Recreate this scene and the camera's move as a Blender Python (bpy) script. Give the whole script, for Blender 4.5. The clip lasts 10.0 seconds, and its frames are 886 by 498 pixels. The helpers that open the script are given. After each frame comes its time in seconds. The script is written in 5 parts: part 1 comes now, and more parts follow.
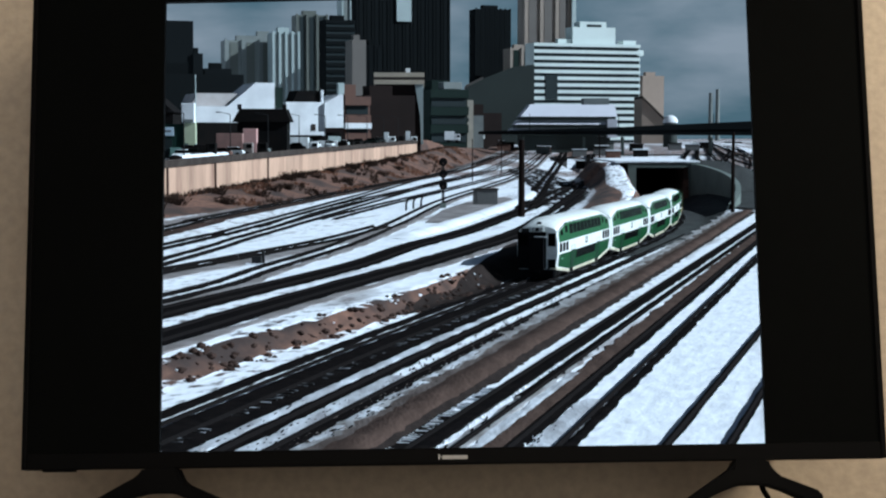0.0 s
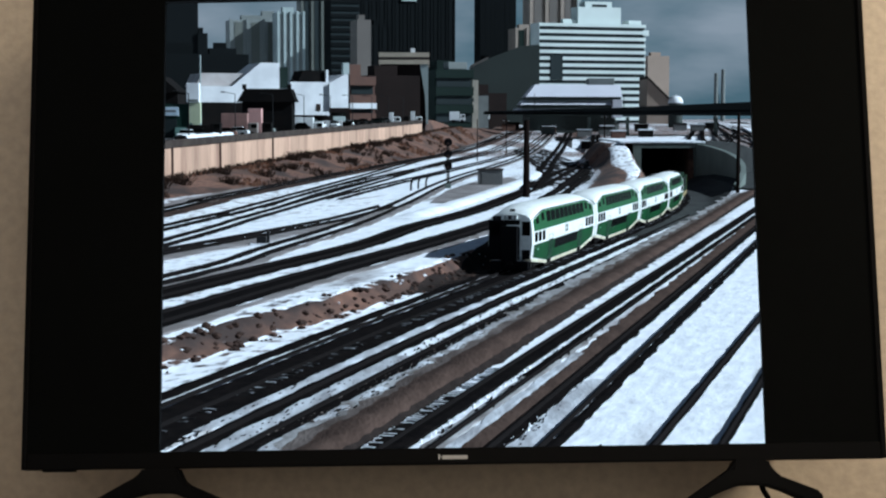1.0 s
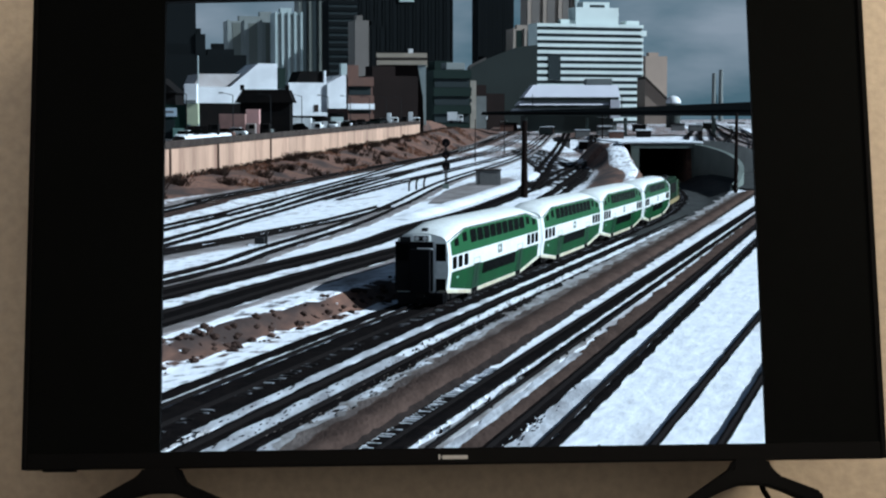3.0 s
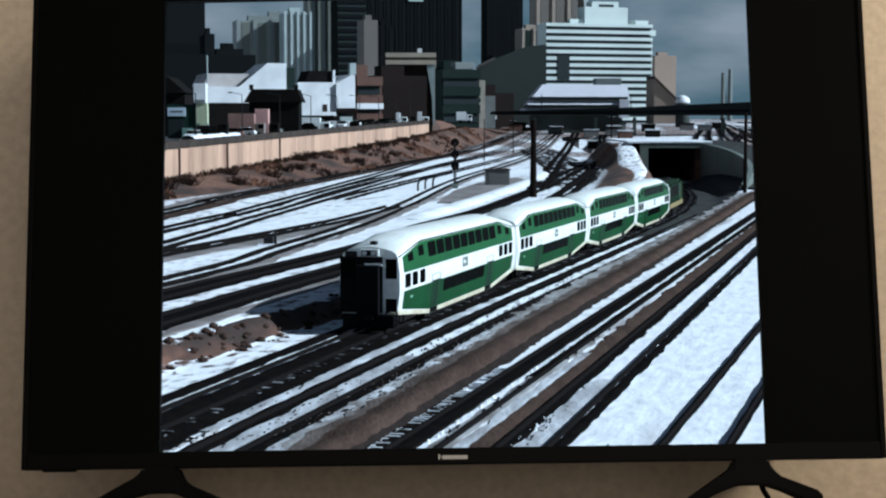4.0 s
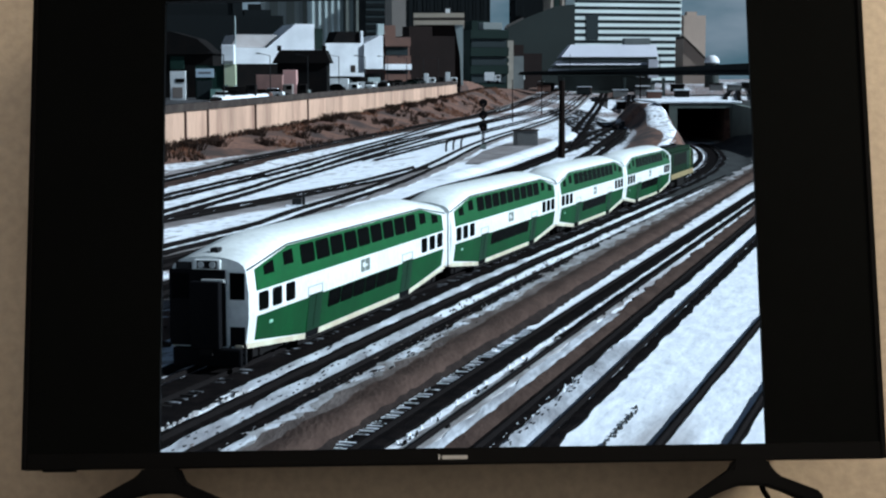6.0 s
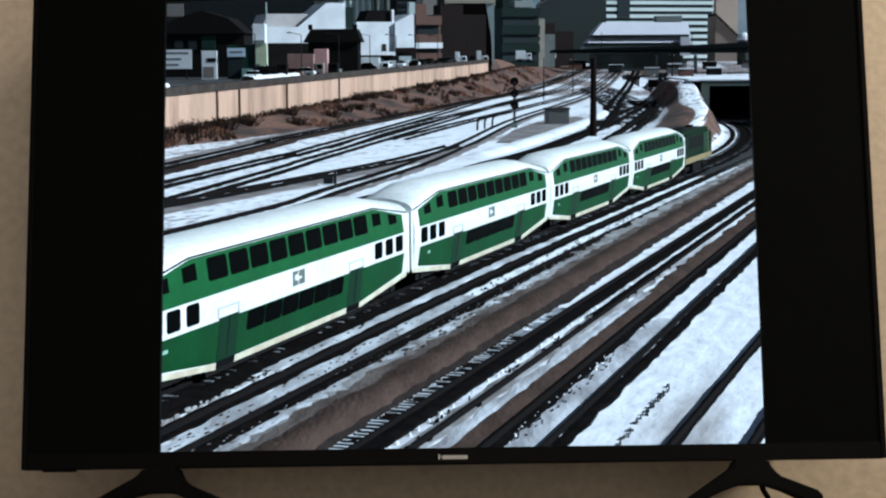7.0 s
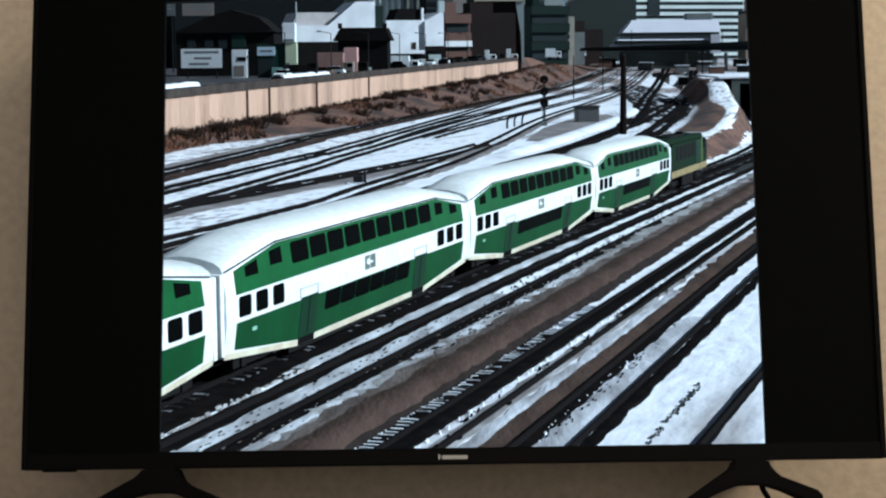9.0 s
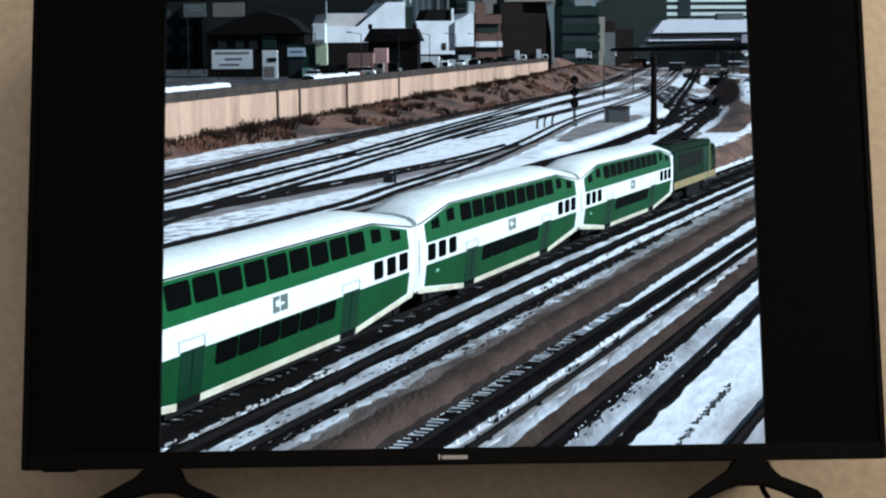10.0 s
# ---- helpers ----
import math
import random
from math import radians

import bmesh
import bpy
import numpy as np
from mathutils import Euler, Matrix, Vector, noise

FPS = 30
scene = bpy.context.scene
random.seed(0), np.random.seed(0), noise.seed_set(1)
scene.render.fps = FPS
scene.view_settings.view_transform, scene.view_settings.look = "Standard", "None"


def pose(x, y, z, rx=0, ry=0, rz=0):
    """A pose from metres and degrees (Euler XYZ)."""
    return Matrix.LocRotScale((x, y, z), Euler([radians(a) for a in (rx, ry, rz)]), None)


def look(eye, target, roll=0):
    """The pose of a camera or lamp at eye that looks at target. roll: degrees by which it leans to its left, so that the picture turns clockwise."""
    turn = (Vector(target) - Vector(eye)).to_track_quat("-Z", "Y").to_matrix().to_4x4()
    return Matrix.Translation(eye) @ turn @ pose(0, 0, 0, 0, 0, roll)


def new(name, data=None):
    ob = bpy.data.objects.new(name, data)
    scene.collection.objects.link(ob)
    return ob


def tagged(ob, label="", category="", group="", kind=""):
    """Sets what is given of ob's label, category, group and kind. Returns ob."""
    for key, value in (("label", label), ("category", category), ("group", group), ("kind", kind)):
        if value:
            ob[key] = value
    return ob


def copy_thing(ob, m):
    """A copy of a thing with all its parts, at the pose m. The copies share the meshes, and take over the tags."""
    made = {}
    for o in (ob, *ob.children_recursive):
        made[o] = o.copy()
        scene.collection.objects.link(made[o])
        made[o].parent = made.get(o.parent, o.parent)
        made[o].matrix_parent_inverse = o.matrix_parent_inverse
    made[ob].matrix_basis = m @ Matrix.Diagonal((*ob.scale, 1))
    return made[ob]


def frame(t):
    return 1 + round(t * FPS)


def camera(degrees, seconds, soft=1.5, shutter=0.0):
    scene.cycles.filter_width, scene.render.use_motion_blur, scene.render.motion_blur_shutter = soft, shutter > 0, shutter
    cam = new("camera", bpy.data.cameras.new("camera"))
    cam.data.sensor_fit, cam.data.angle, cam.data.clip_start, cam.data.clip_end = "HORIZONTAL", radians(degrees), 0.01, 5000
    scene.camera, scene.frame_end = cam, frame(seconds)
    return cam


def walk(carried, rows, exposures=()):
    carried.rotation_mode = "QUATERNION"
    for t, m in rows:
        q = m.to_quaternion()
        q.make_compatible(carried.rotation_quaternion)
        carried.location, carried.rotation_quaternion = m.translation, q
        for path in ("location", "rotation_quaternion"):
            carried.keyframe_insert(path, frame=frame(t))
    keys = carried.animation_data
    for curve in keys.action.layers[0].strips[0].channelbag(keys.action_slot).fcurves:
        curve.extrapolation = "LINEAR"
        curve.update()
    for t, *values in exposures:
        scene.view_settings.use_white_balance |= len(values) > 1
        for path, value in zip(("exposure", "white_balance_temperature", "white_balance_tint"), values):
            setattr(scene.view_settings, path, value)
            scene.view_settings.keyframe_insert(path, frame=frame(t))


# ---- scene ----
# ---------------------------------------------------------------- camera
EYE = (0.0, 0.0, 10.4)
PATH = [  # seconds, yaw, pitch, roll
    (0.0, -0.668, -3.852, 0.05), (0.5, -0.627, -4.382, 0.05), (1.0, -0.503, -4.529, 0.10), (1.5, -0.597, -4.516, 0.05),
    (2.0, -0.60, -4.516, 0.05), (2.5, -0.61, -4.507, 0.03), (4.0, -0.263, -4.523, 0.03), (4.5, 0.0, -4.501, 0.0),
    (5.0, 0.20, -4.623, -0.036), (5.5, 0.351, -5.217, -0.059), (7.0, 1.796, -6.584, -0.33), (7.5, 2.228, -6.608, -0.46),
    (8.0, 2.403, -6.616, -0.46), (8.5, 2.574, -6.636, -0.48), (9.0, 2.824, -6.635, -0.50), (9.5, 3.255, -6.633, -0.516),
    (10.0, 3.858, -6.606, -0.584)]


def aim(yaw, pitch, roll):
    return pose(*EYE, 0, 0, yaw) @ pose(0, 0, 0, 90 + pitch) @ pose(0, 0, 0, 0, 0, roll)


cam = camera(29.68, 10.0, soft=2.2)
VIEWS = [(t, aim(a, b, c)) for t, a, b, c in PATH]
walk(cam, VIEWS, exposures=[(0.0, 0.0), (10.0, 0.0)])

# ---------------------------------------------------------------- sky and sun
SUN_EL, SUN_AZ = 31.0, 100.0  # degrees; azimuth clockwise from +y
world = bpy.data.worlds.new("winter_sky")
scene.world = world
world.use_nodes = True
wn, wl = world.node_tree.nodes, world.node_tree.links
sky = wn.new("ShaderNodeTexSky")
sky.sky_type = "NISHITA"
sky.sun_disc = False
sky.sun_elevation, sky.sun_rotation = radians(SUN_EL), radians(SUN_AZ)
sky.dust_density, sky.air_density, sky.ozone_density = 0.4, 1.0, 3.0
clouds = wn.new("ShaderNodeTexNoise")
clouds.inputs["Scale"].default_value, clouds.inputs["Detail"].default_value = 8.0, 6.0
stretch = wn.new("ShaderNodeMapping")
stretch.inputs["Scale"].default_value = (1, 1, 3.0)
coords = wn.new("ShaderNodeTexCoord")
wl.new(coords.outputs["Generated"], stretch.inputs["Vector"])
wl.new(stretch.outputs["Vector"], clouds.inputs["Vector"])
cover = wn.new("ShaderNodeValToRGB")
cover.color_ramp.elements[0].position, cover.color_ramp.elements[1].position = 0.36, 0.66
wl.new(clouds.outputs["Fac"], cover.inputs["Fac"])
cloud = wn.new("ShaderNodeMixRGB")
cloud.inputs["Color1"].default_value, cloud.inputs["Color2"].default_value = (1.2, 2.6, 3.6, 1), (4.5, 5.8, 7.3, 1)
wl.new(cover.outputs["Color"], cloud.inputs["Fac"])
split = wn.new("ShaderNodeSeparateXYZ")
wl.new(coords.outputs["Generated"], split.inputs["Vector"])
haze = wn.new("ShaderNodeMapRange")
haze.interpolation_type = "SMOOTHSTEP"
for key, value in zip(("From Min", "From Max", "To Min", "To Max"), (0.1, 0.55, 0.92, 0.05)):
    haze.inputs[key].default_value = value
wl.new(split.outputs["Z"], haze.inputs["Value"])
veil = wn.new("ShaderNodeMixRGB")
wl.new(haze.outputs["Result"], veil.inputs["Fac"])
overcast = wn.new("ShaderNodeMixRGB")
overcast.blend_type = "MULTIPLY"
overcast.inputs["Fac"].default_value, overcast.inputs["Color2"].default_value = 1.0, (0.4, 0.4, 0.4, 1)
wl.new(sky.outputs["Color"], overcast.inputs["Color1"])
wl.new(overcast.outputs["Color"], veil.inputs["Color1"])
wl.new(cloud.outputs["Color"], veil.inputs["Color2"])
wl.new(veil.outputs["Color"], wn["Background"].inputs["Color"])
wn["Background"].inputs["Strength"].default_value = 0.055

sun_data = bpy.data.lights.new("sun", "SUN")
sun_data.energy, sun_data.angle, sun_data.color = 6.7, radians(0.6), (0.74, 0.905, 1.04)
sun = new("sun", sun_data)
sx, sy = math.sin(radians(SUN_AZ)), math.cos(radians(SUN_AZ))
sun.matrix_world = look((60 * sx, 60 * sy, 60 * math.tan(radians(SUN_EL))), (0, 0, 0))

# the viewer's room: two unseen added lamps, a fill behind and one high right
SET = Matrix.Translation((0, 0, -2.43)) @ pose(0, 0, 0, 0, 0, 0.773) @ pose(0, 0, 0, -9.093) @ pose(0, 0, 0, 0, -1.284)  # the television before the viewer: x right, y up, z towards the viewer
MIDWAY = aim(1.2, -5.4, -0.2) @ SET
fill_light = bpy.data.lights.new("room_daylight", "AREA")
fill_light.shape, fill_light.size, fill_light.size_y, fill_light.energy, fill_light.color = "RECTANGLE", 2.6, 1.6, 50.0, (1.0, 0.87, 0.72)
new("room_daylight", fill_light).matrix_world = look((0.5, -1.35, 11.0), (0.05, 2.4, 10.2))
side_light = bpy.data.lights.new("room_window", "AREA")
side_light.shape, side_light.size, side_light.size_y, side_light.energy, side_light.color = "RECTANGLE", 0.5, 0.6, 38.0, (1.0, 0.87, 0.68)
new("room_window", side_light).matrix_world = look(MIDWAY @ Vector((1.93, 1.12, 1.15)), MIDWAY @ Vector((0.2, 0.0, -0.3)))


# ---------------------------------------------------------------- materials
def material(name, colour, rough=0.6, metal=0.0, second=None, scale=4.0, amount=0.5, bump=0.0, bump_scale=40.0, stretch_by=(1, 1, 1),
             turn=0.0, space="Object", spread=(0.4, 0.62), random_tint=0.0, spec=0.5):
    """Painted or raw surface: two colours mixed by large noise, fine grain, and relief."""
    m = bpy.data.materials.new(name)
    m.use_nodes = True
    n, l = m.node_tree.nodes, m.node_tree.links
    b = n["Principled BSDF"]
    b.inputs["Roughness"].default_value, b.inputs["Metallic"].default_value = rough, metal
    b.inputs["Specular IOR Level"].default_value = spec
    if space == "World":
        src = n.new("ShaderNodeNewGeometry").outputs["Position"]
    else:
        src = n.new("ShaderNodeTexCoord").outputs["Object"]
    mp = n.new("ShaderNodeMapping")
    mp.inputs["Rotation"].default_value = (0, 0, turn)
    mp.inputs["Scale"].default_value = stretch_by
    l.new(src, mp.inputs["Vector"])
    big = n.new("ShaderNodeTexNoise")
    big.inputs["Scale"].default_value, big.inputs["Detail"].default_value = scale, 6
    l.new(mp.outputs["Vector"], big.inputs["Vector"])
    ramp = n.new("ShaderNodeMapRange")
    ramp.inputs["From Min"].default_value, ramp.inputs["From Max"].default_value = spread
    l.new(big.outputs["Fac"], ramp.inputs["Value"])
    fine = n.new("ShaderNodeTexNoise")
    fine.inputs["Scale"].default_value, fine.inputs["Detail"].default_value = bump_scale, 4
    l.new(mp.outputs["Vector"], fine.inputs["Vector"])
    mix = n.new("ShaderNodeMixRGB")
    second = second or tuple(c * 0.75 for c in colour)
    mix.inputs["Color1"].default_value, mix.inputs["Color2"].default_value = (*colour, 1), (*second, 1)
    scaled = n.new("ShaderNodeMath")
    scaled.operation = "MULTIPLY"
    scaled.inputs[1].default_value = amount
    l.new(ramp.outputs["Result"], scaled.inputs[0])
    l.new(scaled.outputs[0], mix.inputs["Fac"])
    grain = n.new("ShaderNodeMixRGB")
    grain.blend_type = "MULTIPLY"
    grain.inputs["Fac"].default_value = 0.35
    l.new(mix.outputs["Color"], grain.inputs["Color1"])
    gr = n.new("ShaderNodeMapRange")
    gr.inputs["From Min"].default_value, gr.inputs["From Max"].default_value = 0.3, 0.7
    gr.inputs["To Min"].default_value, gr.inputs["To Max"].default_value = 0.6, 1.15
    l.new(fine.outputs["Fac"], gr.inputs["Value"])
    l.new(gr.outputs["Result"], grain.inputs["Color2"])
    out = grain.outputs["Color"]
    if random_tint:
        info = n.new("ShaderNodeObjectInfo")
        vary = n.new("ShaderNodeMapRange")
        vary.inputs["To Min"].default_value, vary.inputs["To Max"].default_value = 1 - random_tint, 1 + random_tint
        l.new(info.outputs["Random"], vary.inputs["Value"])
        tint = n.new("ShaderNodeMixRGB")
        tint.blend_type = "MULTIPLY"
        tint.inputs["Fac"].default_value = 1
        l.new(out, tint.inputs["Color1"])
        l.new(vary.outputs["Result"], tint.inputs["Color2"])
        out = tint.outputs["Color"]
    l.new(out, b.inputs["Base Color"])
    if bump:
        bp = n.new("ShaderNodeBump")
        bp.inputs["Strength"].default_value, bp.inputs["Distance"].default_value = bump, 0.05
        l.new(fine.outputs["Fac"], bp.inputs["Height"])
        l.new(bp.outputs["Normal"], b.inputs["Normal"])
    return m


def ground_material():
    """Wind-packed snow, thin and dirty in streaks along the tracks, bare brown earth and dead grass on slopes."""
    m = bpy.data.materials.new("snowy_ground")
    m.use_nodes = True
    n, l = m.node_tree.nodes, m.node_tree.links
    b = n["Principled BSDF"]
    b.inputs["Roughness"].default_value = 0.85
    geo = n.new("ShaderNodeNewGeometry")

    def noise_at(scale, detail, stretch_by, turn):
        mp = n.new("ShaderNodeMapping")
        mp.vector_type = "TEXTURE"
        mp.inputs["Rotation"].default_value, mp.inputs["Scale"].default_value = (0, 0, turn), stretch_by
        l.new(geo.outputs["Position"], mp.inputs["Vector"])
        t = n.new("ShaderNodeTexNoise")
        t.inputs["Scale"].default_value, t.inputs["Detail"].default_value = scale, detail
        l.new(mp.outputs["Vector"], t.inputs["Vector"])
        return t.outputs["Fac"]

    def ranged(src, lo, hi, to_lo=0.0, to_hi=1.0):
        r = n.new("ShaderNodeMapRange")
        for k, v in zip(("From Min", "From Max", "To Min", "To Max"), (lo, hi, to_lo, to_hi)):
            r.inputs[k].default_value = v
        l.new(src, r.inputs["Value"])
        return r.outputs["Result"]

    def mixed(fac, c1, c2):
        x = n.new("ShaderNodeMixRGB")
        l.new(fac, x.inputs["Fac"])
        for k, c in (("Color1", c1), ("Color2", c2)):
            if isinstance(c, tuple):
                x.inputs[k].default_value = (*c, 1)
            else:
                l.new(c, x.inputs[k])
        return x.outputs["Color"]

    streak = noise_at(0.35, 7, (1, 9, 1), radians(-15))
    clump = noise_at(1.6, 6, (1, 2.5, 1), radians(-15))
    broad = noise_at(0.03, 3, (1, 3, 1), radians(-15))
    snow = mixed(ranged(clump, 0.4, 0.75), (0.84, 0.87, 0.92), (0.66, 0.69, 0.75))
    grit = mixed(ranged(streak, 0.56, 0.7), snow, (0.3, 0.28, 0.285))
    patchy = noise_at(0.22, 6, (1, 2.2, 1), radians(-15))
    soil = mixed(ranged(patchy, 0.46, 0.64), mixed(ranged(clump, 0.35, 0.65), (0.165, 0.077, 0.05), (0.075, 0.034, 0.023)), (0.026, 0.013, 0.01))
    bare = n.new("ShaderNodeMath")
    bare.operation = "MULTIPLY"
    l.new(ranged(clump, 0.52, 0.66), bare.inputs[0])
    l.new(ranged(broad, 0.45, 0.6), bare.inputs[1])
    cover_all = mixed(bare.outputs[0], grit, soil)
    sep = n.new("ShaderNodeSeparateXYZ")
    l.new(geo.outputs["True Normal"], sep.inputs["Vector"])
    add = n.new("ShaderNodeMath")
    add.operation = "MULTIPLY_ADD"
    add.inputs[1].default_value = 0.22
    l.new(clump, add.inputs[0])
    l.new(sep.outputs["Z"], add.inputs[2])
    worn = n.new("ShaderNodeAttribute")
    worn.attribute_name = "bare"
    less = n.new("ShaderNodeMath")
    less.operation = "MULTIPLY_ADD"
    less.inputs[1].default_value = -0.14
    l.new(worn.outputs["Fac"], less.inputs[0])
    l.new(add.outputs[0], less.inputs[2])
    slope = ranged(less.outputs[0], 1.03, 1.06)
    out = mixed(slope, soil, cover_all)
    l.new(out, b.inputs["Base Color"])
    bp = n.new("ShaderNodeBump")
    bp.inputs["Strength"].default_value, bp.inputs["Distance"].default_value = 0.4, 0.2
    l.new(clump, bp.inputs["Height"])
    l.new(bp.outputs["Normal"], b.inputs["Normal"])
    return m


SNOW_GROUND = ground_material()
SNOW = material("packed_snow", (0.84, 0.87, 0.92), 0.8, second=(0.6, 0.62, 0.66), scale=0.6, bump=0.6, bump_scale=5, space="World")
SOIL = material("frozen_soil", (0.062, 0.038, 0.031), 0.95, spec=0.05, second=(0.022, 0.015, 0.013), scale=0.7, amount=0.9, bump=0.8, bump_scale=6, space="World",
                spread=(0.42, 0.6), stretch_by=(1, 0.25, 1), turn=radians(15))
BALLAST = material("wet_ballast", (0.0055, 0.0048, 0.005), 0.95, spec=0.01, second=(0.014, 0.011, 0.0105), scale=1.5, bump=0.9, bump_scale=14, space="World")
GRAVEL = material("grey_gravel", (0.15, 0.13, 0.125), 0.95, second=(0.34, 0.32, 0.33), scale=0.4, bump=0.6, bump_scale=8, space="World")
RAIL_STEEL = material("rail_steel", (0.012, 0.0105, 0.0105), 0.95, spec=0.0, bump=0.1)
TIMBER = material("sleeper_timber", (0.03, 0.026, 0.024), 0.95, spec=0.05, second=(0.78, 0.81, 0.86), scale=1.1, amount=0.97, space="World", bump=0.5, bump_scale=20,
                  spread=(0.42, 0.52), random_tint=0.25)
RIDGE_SOIL = material("ridge_earth", (0.085, 0.055, 0.045), 0.95, spec=0.05, second=(0.036, 0.023, 0.019), scale=1.2, bump=0.8, bump_scale=7, space="World",
                      stretch_by=(1, 0.25, 1), turn=radians(15))
GREY_EARTH = material("grey_earth_shoulder", (0.17, 0.14, 0.13), 0.95, spec=0.05, second=(0.08, 0.062, 0.056), scale=1.0, amount=0.9, bump=0.8, bump_scale=7, space="World",
                      stretch_by=(1, 0.25, 1), turn=radians(15))
# Cinder colour; also stands for shade on the ridge and the train's shadow.
CINDER_SHADE = material("black_cinder_and_shade", (0.028, 0.021, 0.019), 0.95, spec=0.03, second=(0.012, 0.01, 0.0095), scale=1.5, bump=0.8, bump_scale=9, space="World")
GREY_SNOW = material("thin_grey_snow", (0.62, 0.65, 0.7), 0.9, spec=0.1, second=(0.3, 0.3, 0.32), scale=0.9, amount=0.95, bump=0.7, bump_scale=7, space="World",
                     stretch_by=(1, 0.2, 1), turn=radians(15), spread=(0.38, 0.62))
DARK_GRAVEL = material("damp_dark_gravel", (0.05, 0.053, 0.053), 0.95, spec=0.05, second=(0.016, 0.016, 0.017), scale=0.5, bump=0.7, bump_scale=6, space="World",
                       stretch_by=(1, 0.3, 1), turn=radians(15), spread=(0.4, 0.7))
CINDER_SNOW = material("cinder_with_snow_streaks", (0.014, 0.012, 0.012), 0.95, spec=0.05, second=(0.6, 0.63, 0.68), scale=0.7, amount=1.0, bump=0.7, bump_scale=6, space="World",
                       stretch_by=(1, 0.16, 1), turn=radians(10), spread=(0.55, 0.6))
DIRTY_SNOW = material("dirty_snow", (0.4, 0.4, 0.41), 0.9, spec=0.1, second=(0.17, 0.155, 0.15), scale=0.9, amount=0.9, bump=0.7, bump_scale=6, space="World",
                      stretch_by=(1, 0.3, 1), turn=radians(15))
SNOWY_TIMBER = material("snow_dusted_timber", (0.05, 0.045, 0.042), 0.95, spec=0.05, second=(0.8, 0.83, 0.88), scale=1.6, amount=0.97, space="World", bump=0.5, bump_scale=20,
                        spread=(0.36, 0.46), random_tint=0.2)
DIM_TIMBER = material("wet_sleeper_timber", (0.012, 0.011, 0.011), 0.95, spec=0.03, second=(0.3, 0.31, 0.34), scale=1.4, amount=0.9, space="World", bump=0.5, bump_scale=20,
                      spread=(0.5, 0.62), random_tint=0.3)
CONCRETE = material("weathered_concrete", (0.47, 0.295, 0.21), 0.9, second=(0.22, 0.12, 0.085), scale=0.22, amount=0.85, bump=0.3, bump_scale=3, space="World",
                    stretch_by=(1, 1, 0.2), random_tint=0.14, spread=(0.48, 0.7))
GREY_CONCRETE = material("grey_concrete", (0.125, 0.155, 0.14), 0.9, second=(0.08, 0.1, 0.09), scale=0.2, bump=0.3, bump_scale=5, space="World")
DARK_STEEL = material("dark_steel", (0.014, 0.014, 0.015), 0.7, spec=0.15, bump=0.1)
# Plain black; also used where shade is put into the colour.
BLACK = material("black_rubber_and_shade", (0.006, 0.006, 0.007), 0.9, spec=0.05)
GREEN = material("green_car_paint", (0.004, 0.085, 0.023), 0.4, spec=0.1, second=(0.004, 0.058, 0.017), scale=0.6, bump_scale=3, random_tint=0.06)
# Same green made darker: the lower side's shade is in the paint.
SHADED_GREEN = material("shaded_green_car_paint", (0.004, 0.064, 0.019), 0.5, spec=0.08, second=(0.005, 0.036, 0.013), scale=0.5, bump_scale=3)
WHITE = material("white_car_paint", (0.8, 0.83, 0.82), 0.4, second=(0.66, 0.68, 0.66), scale=0.5, bump_scale=4)
CREAM = material("cream_sill_paint", (0.7, 0.68, 0.52), 0.5, second=(0.45, 0.3, 0.21), scale=0.8)
GLASS = material("dark_window_glass", (0.0025, 0.003, 0.003), 0.2, spec=0.015)
GLASS.node_tree.nodes["Principled BSDF"].inputs["IOR"].default_value = 1.12
BOGIE = material("bogie_iron", (0.01, 0.009, 0.009), 0.9, spec=0.1)
LOCO_GREEN = material("dark_green_engine_paint", (0.006, 0.024, 0.012), 0.7, spec=0.05, second=(0.014, 0.013, 0.009), scale=1.0)
LOCO_LIME = material("yellow_green_stripe_paint", (0.11, 0.2, 0.06), 0.6)
LOCO_TAN = material("tan_stripe_paint", (0.26, 0.2, 0.09), 0.7, second=(0.12, 0.06, 0.035), scale=0.8)
LOGO = material("grey_emblem_paint", (0.11, 0.14, 0.12), 0.5)


# ---------------------------------------------------------------- mesh tools
def part(name, bm, mat, parent=None, label=""):
    me = bpy.data.meshes.new(name)
    bm.normal_update()
    bm.to_mesh(me)
    bm.free()
    me.materials.append(mat)
    ob = new(name, me)
    ob.parent = parent
    return tagged(ob, label)


def shared(name, mesh, parent, m):
    ob = new(name, mesh)
    ob.parent = parent
    ob.matrix_local = m
    return ob


def thing(name, m=None, label="", category="", group="", kind=""):
    ob = new(name)
    ob.empty_display_size = 0.3
    if m is not None:
        ob.matrix_world = m
    return tagged(ob, label, category, group, kind)


def box(bm, x0, x1, y0, y1, z0, z1, bevel=0.0):
    v = bmesh.ops.create_cube(bm, size=1)["verts"]
    for p in v:
        p.co = ((x0 + x1) / 2 + p.co.x * (x1 - x0), (y0 + y1) / 2 + p.co.y * (y1 - y0), (z0 + z1) / 2 + p.co.z * (z1 - z0))
    if bevel:
        bmesh.ops.bevel(bm, geom=list({e for p in v for e in p.link_edges}), offset=bevel, segments=2, affect="EDGES", profile=0.6)
    return bm


def boxes(*rows, bevel=0.0):
    bm = bmesh.new()
    for r in rows:
        box(bm, *r, bevel=bevel)
    return bm


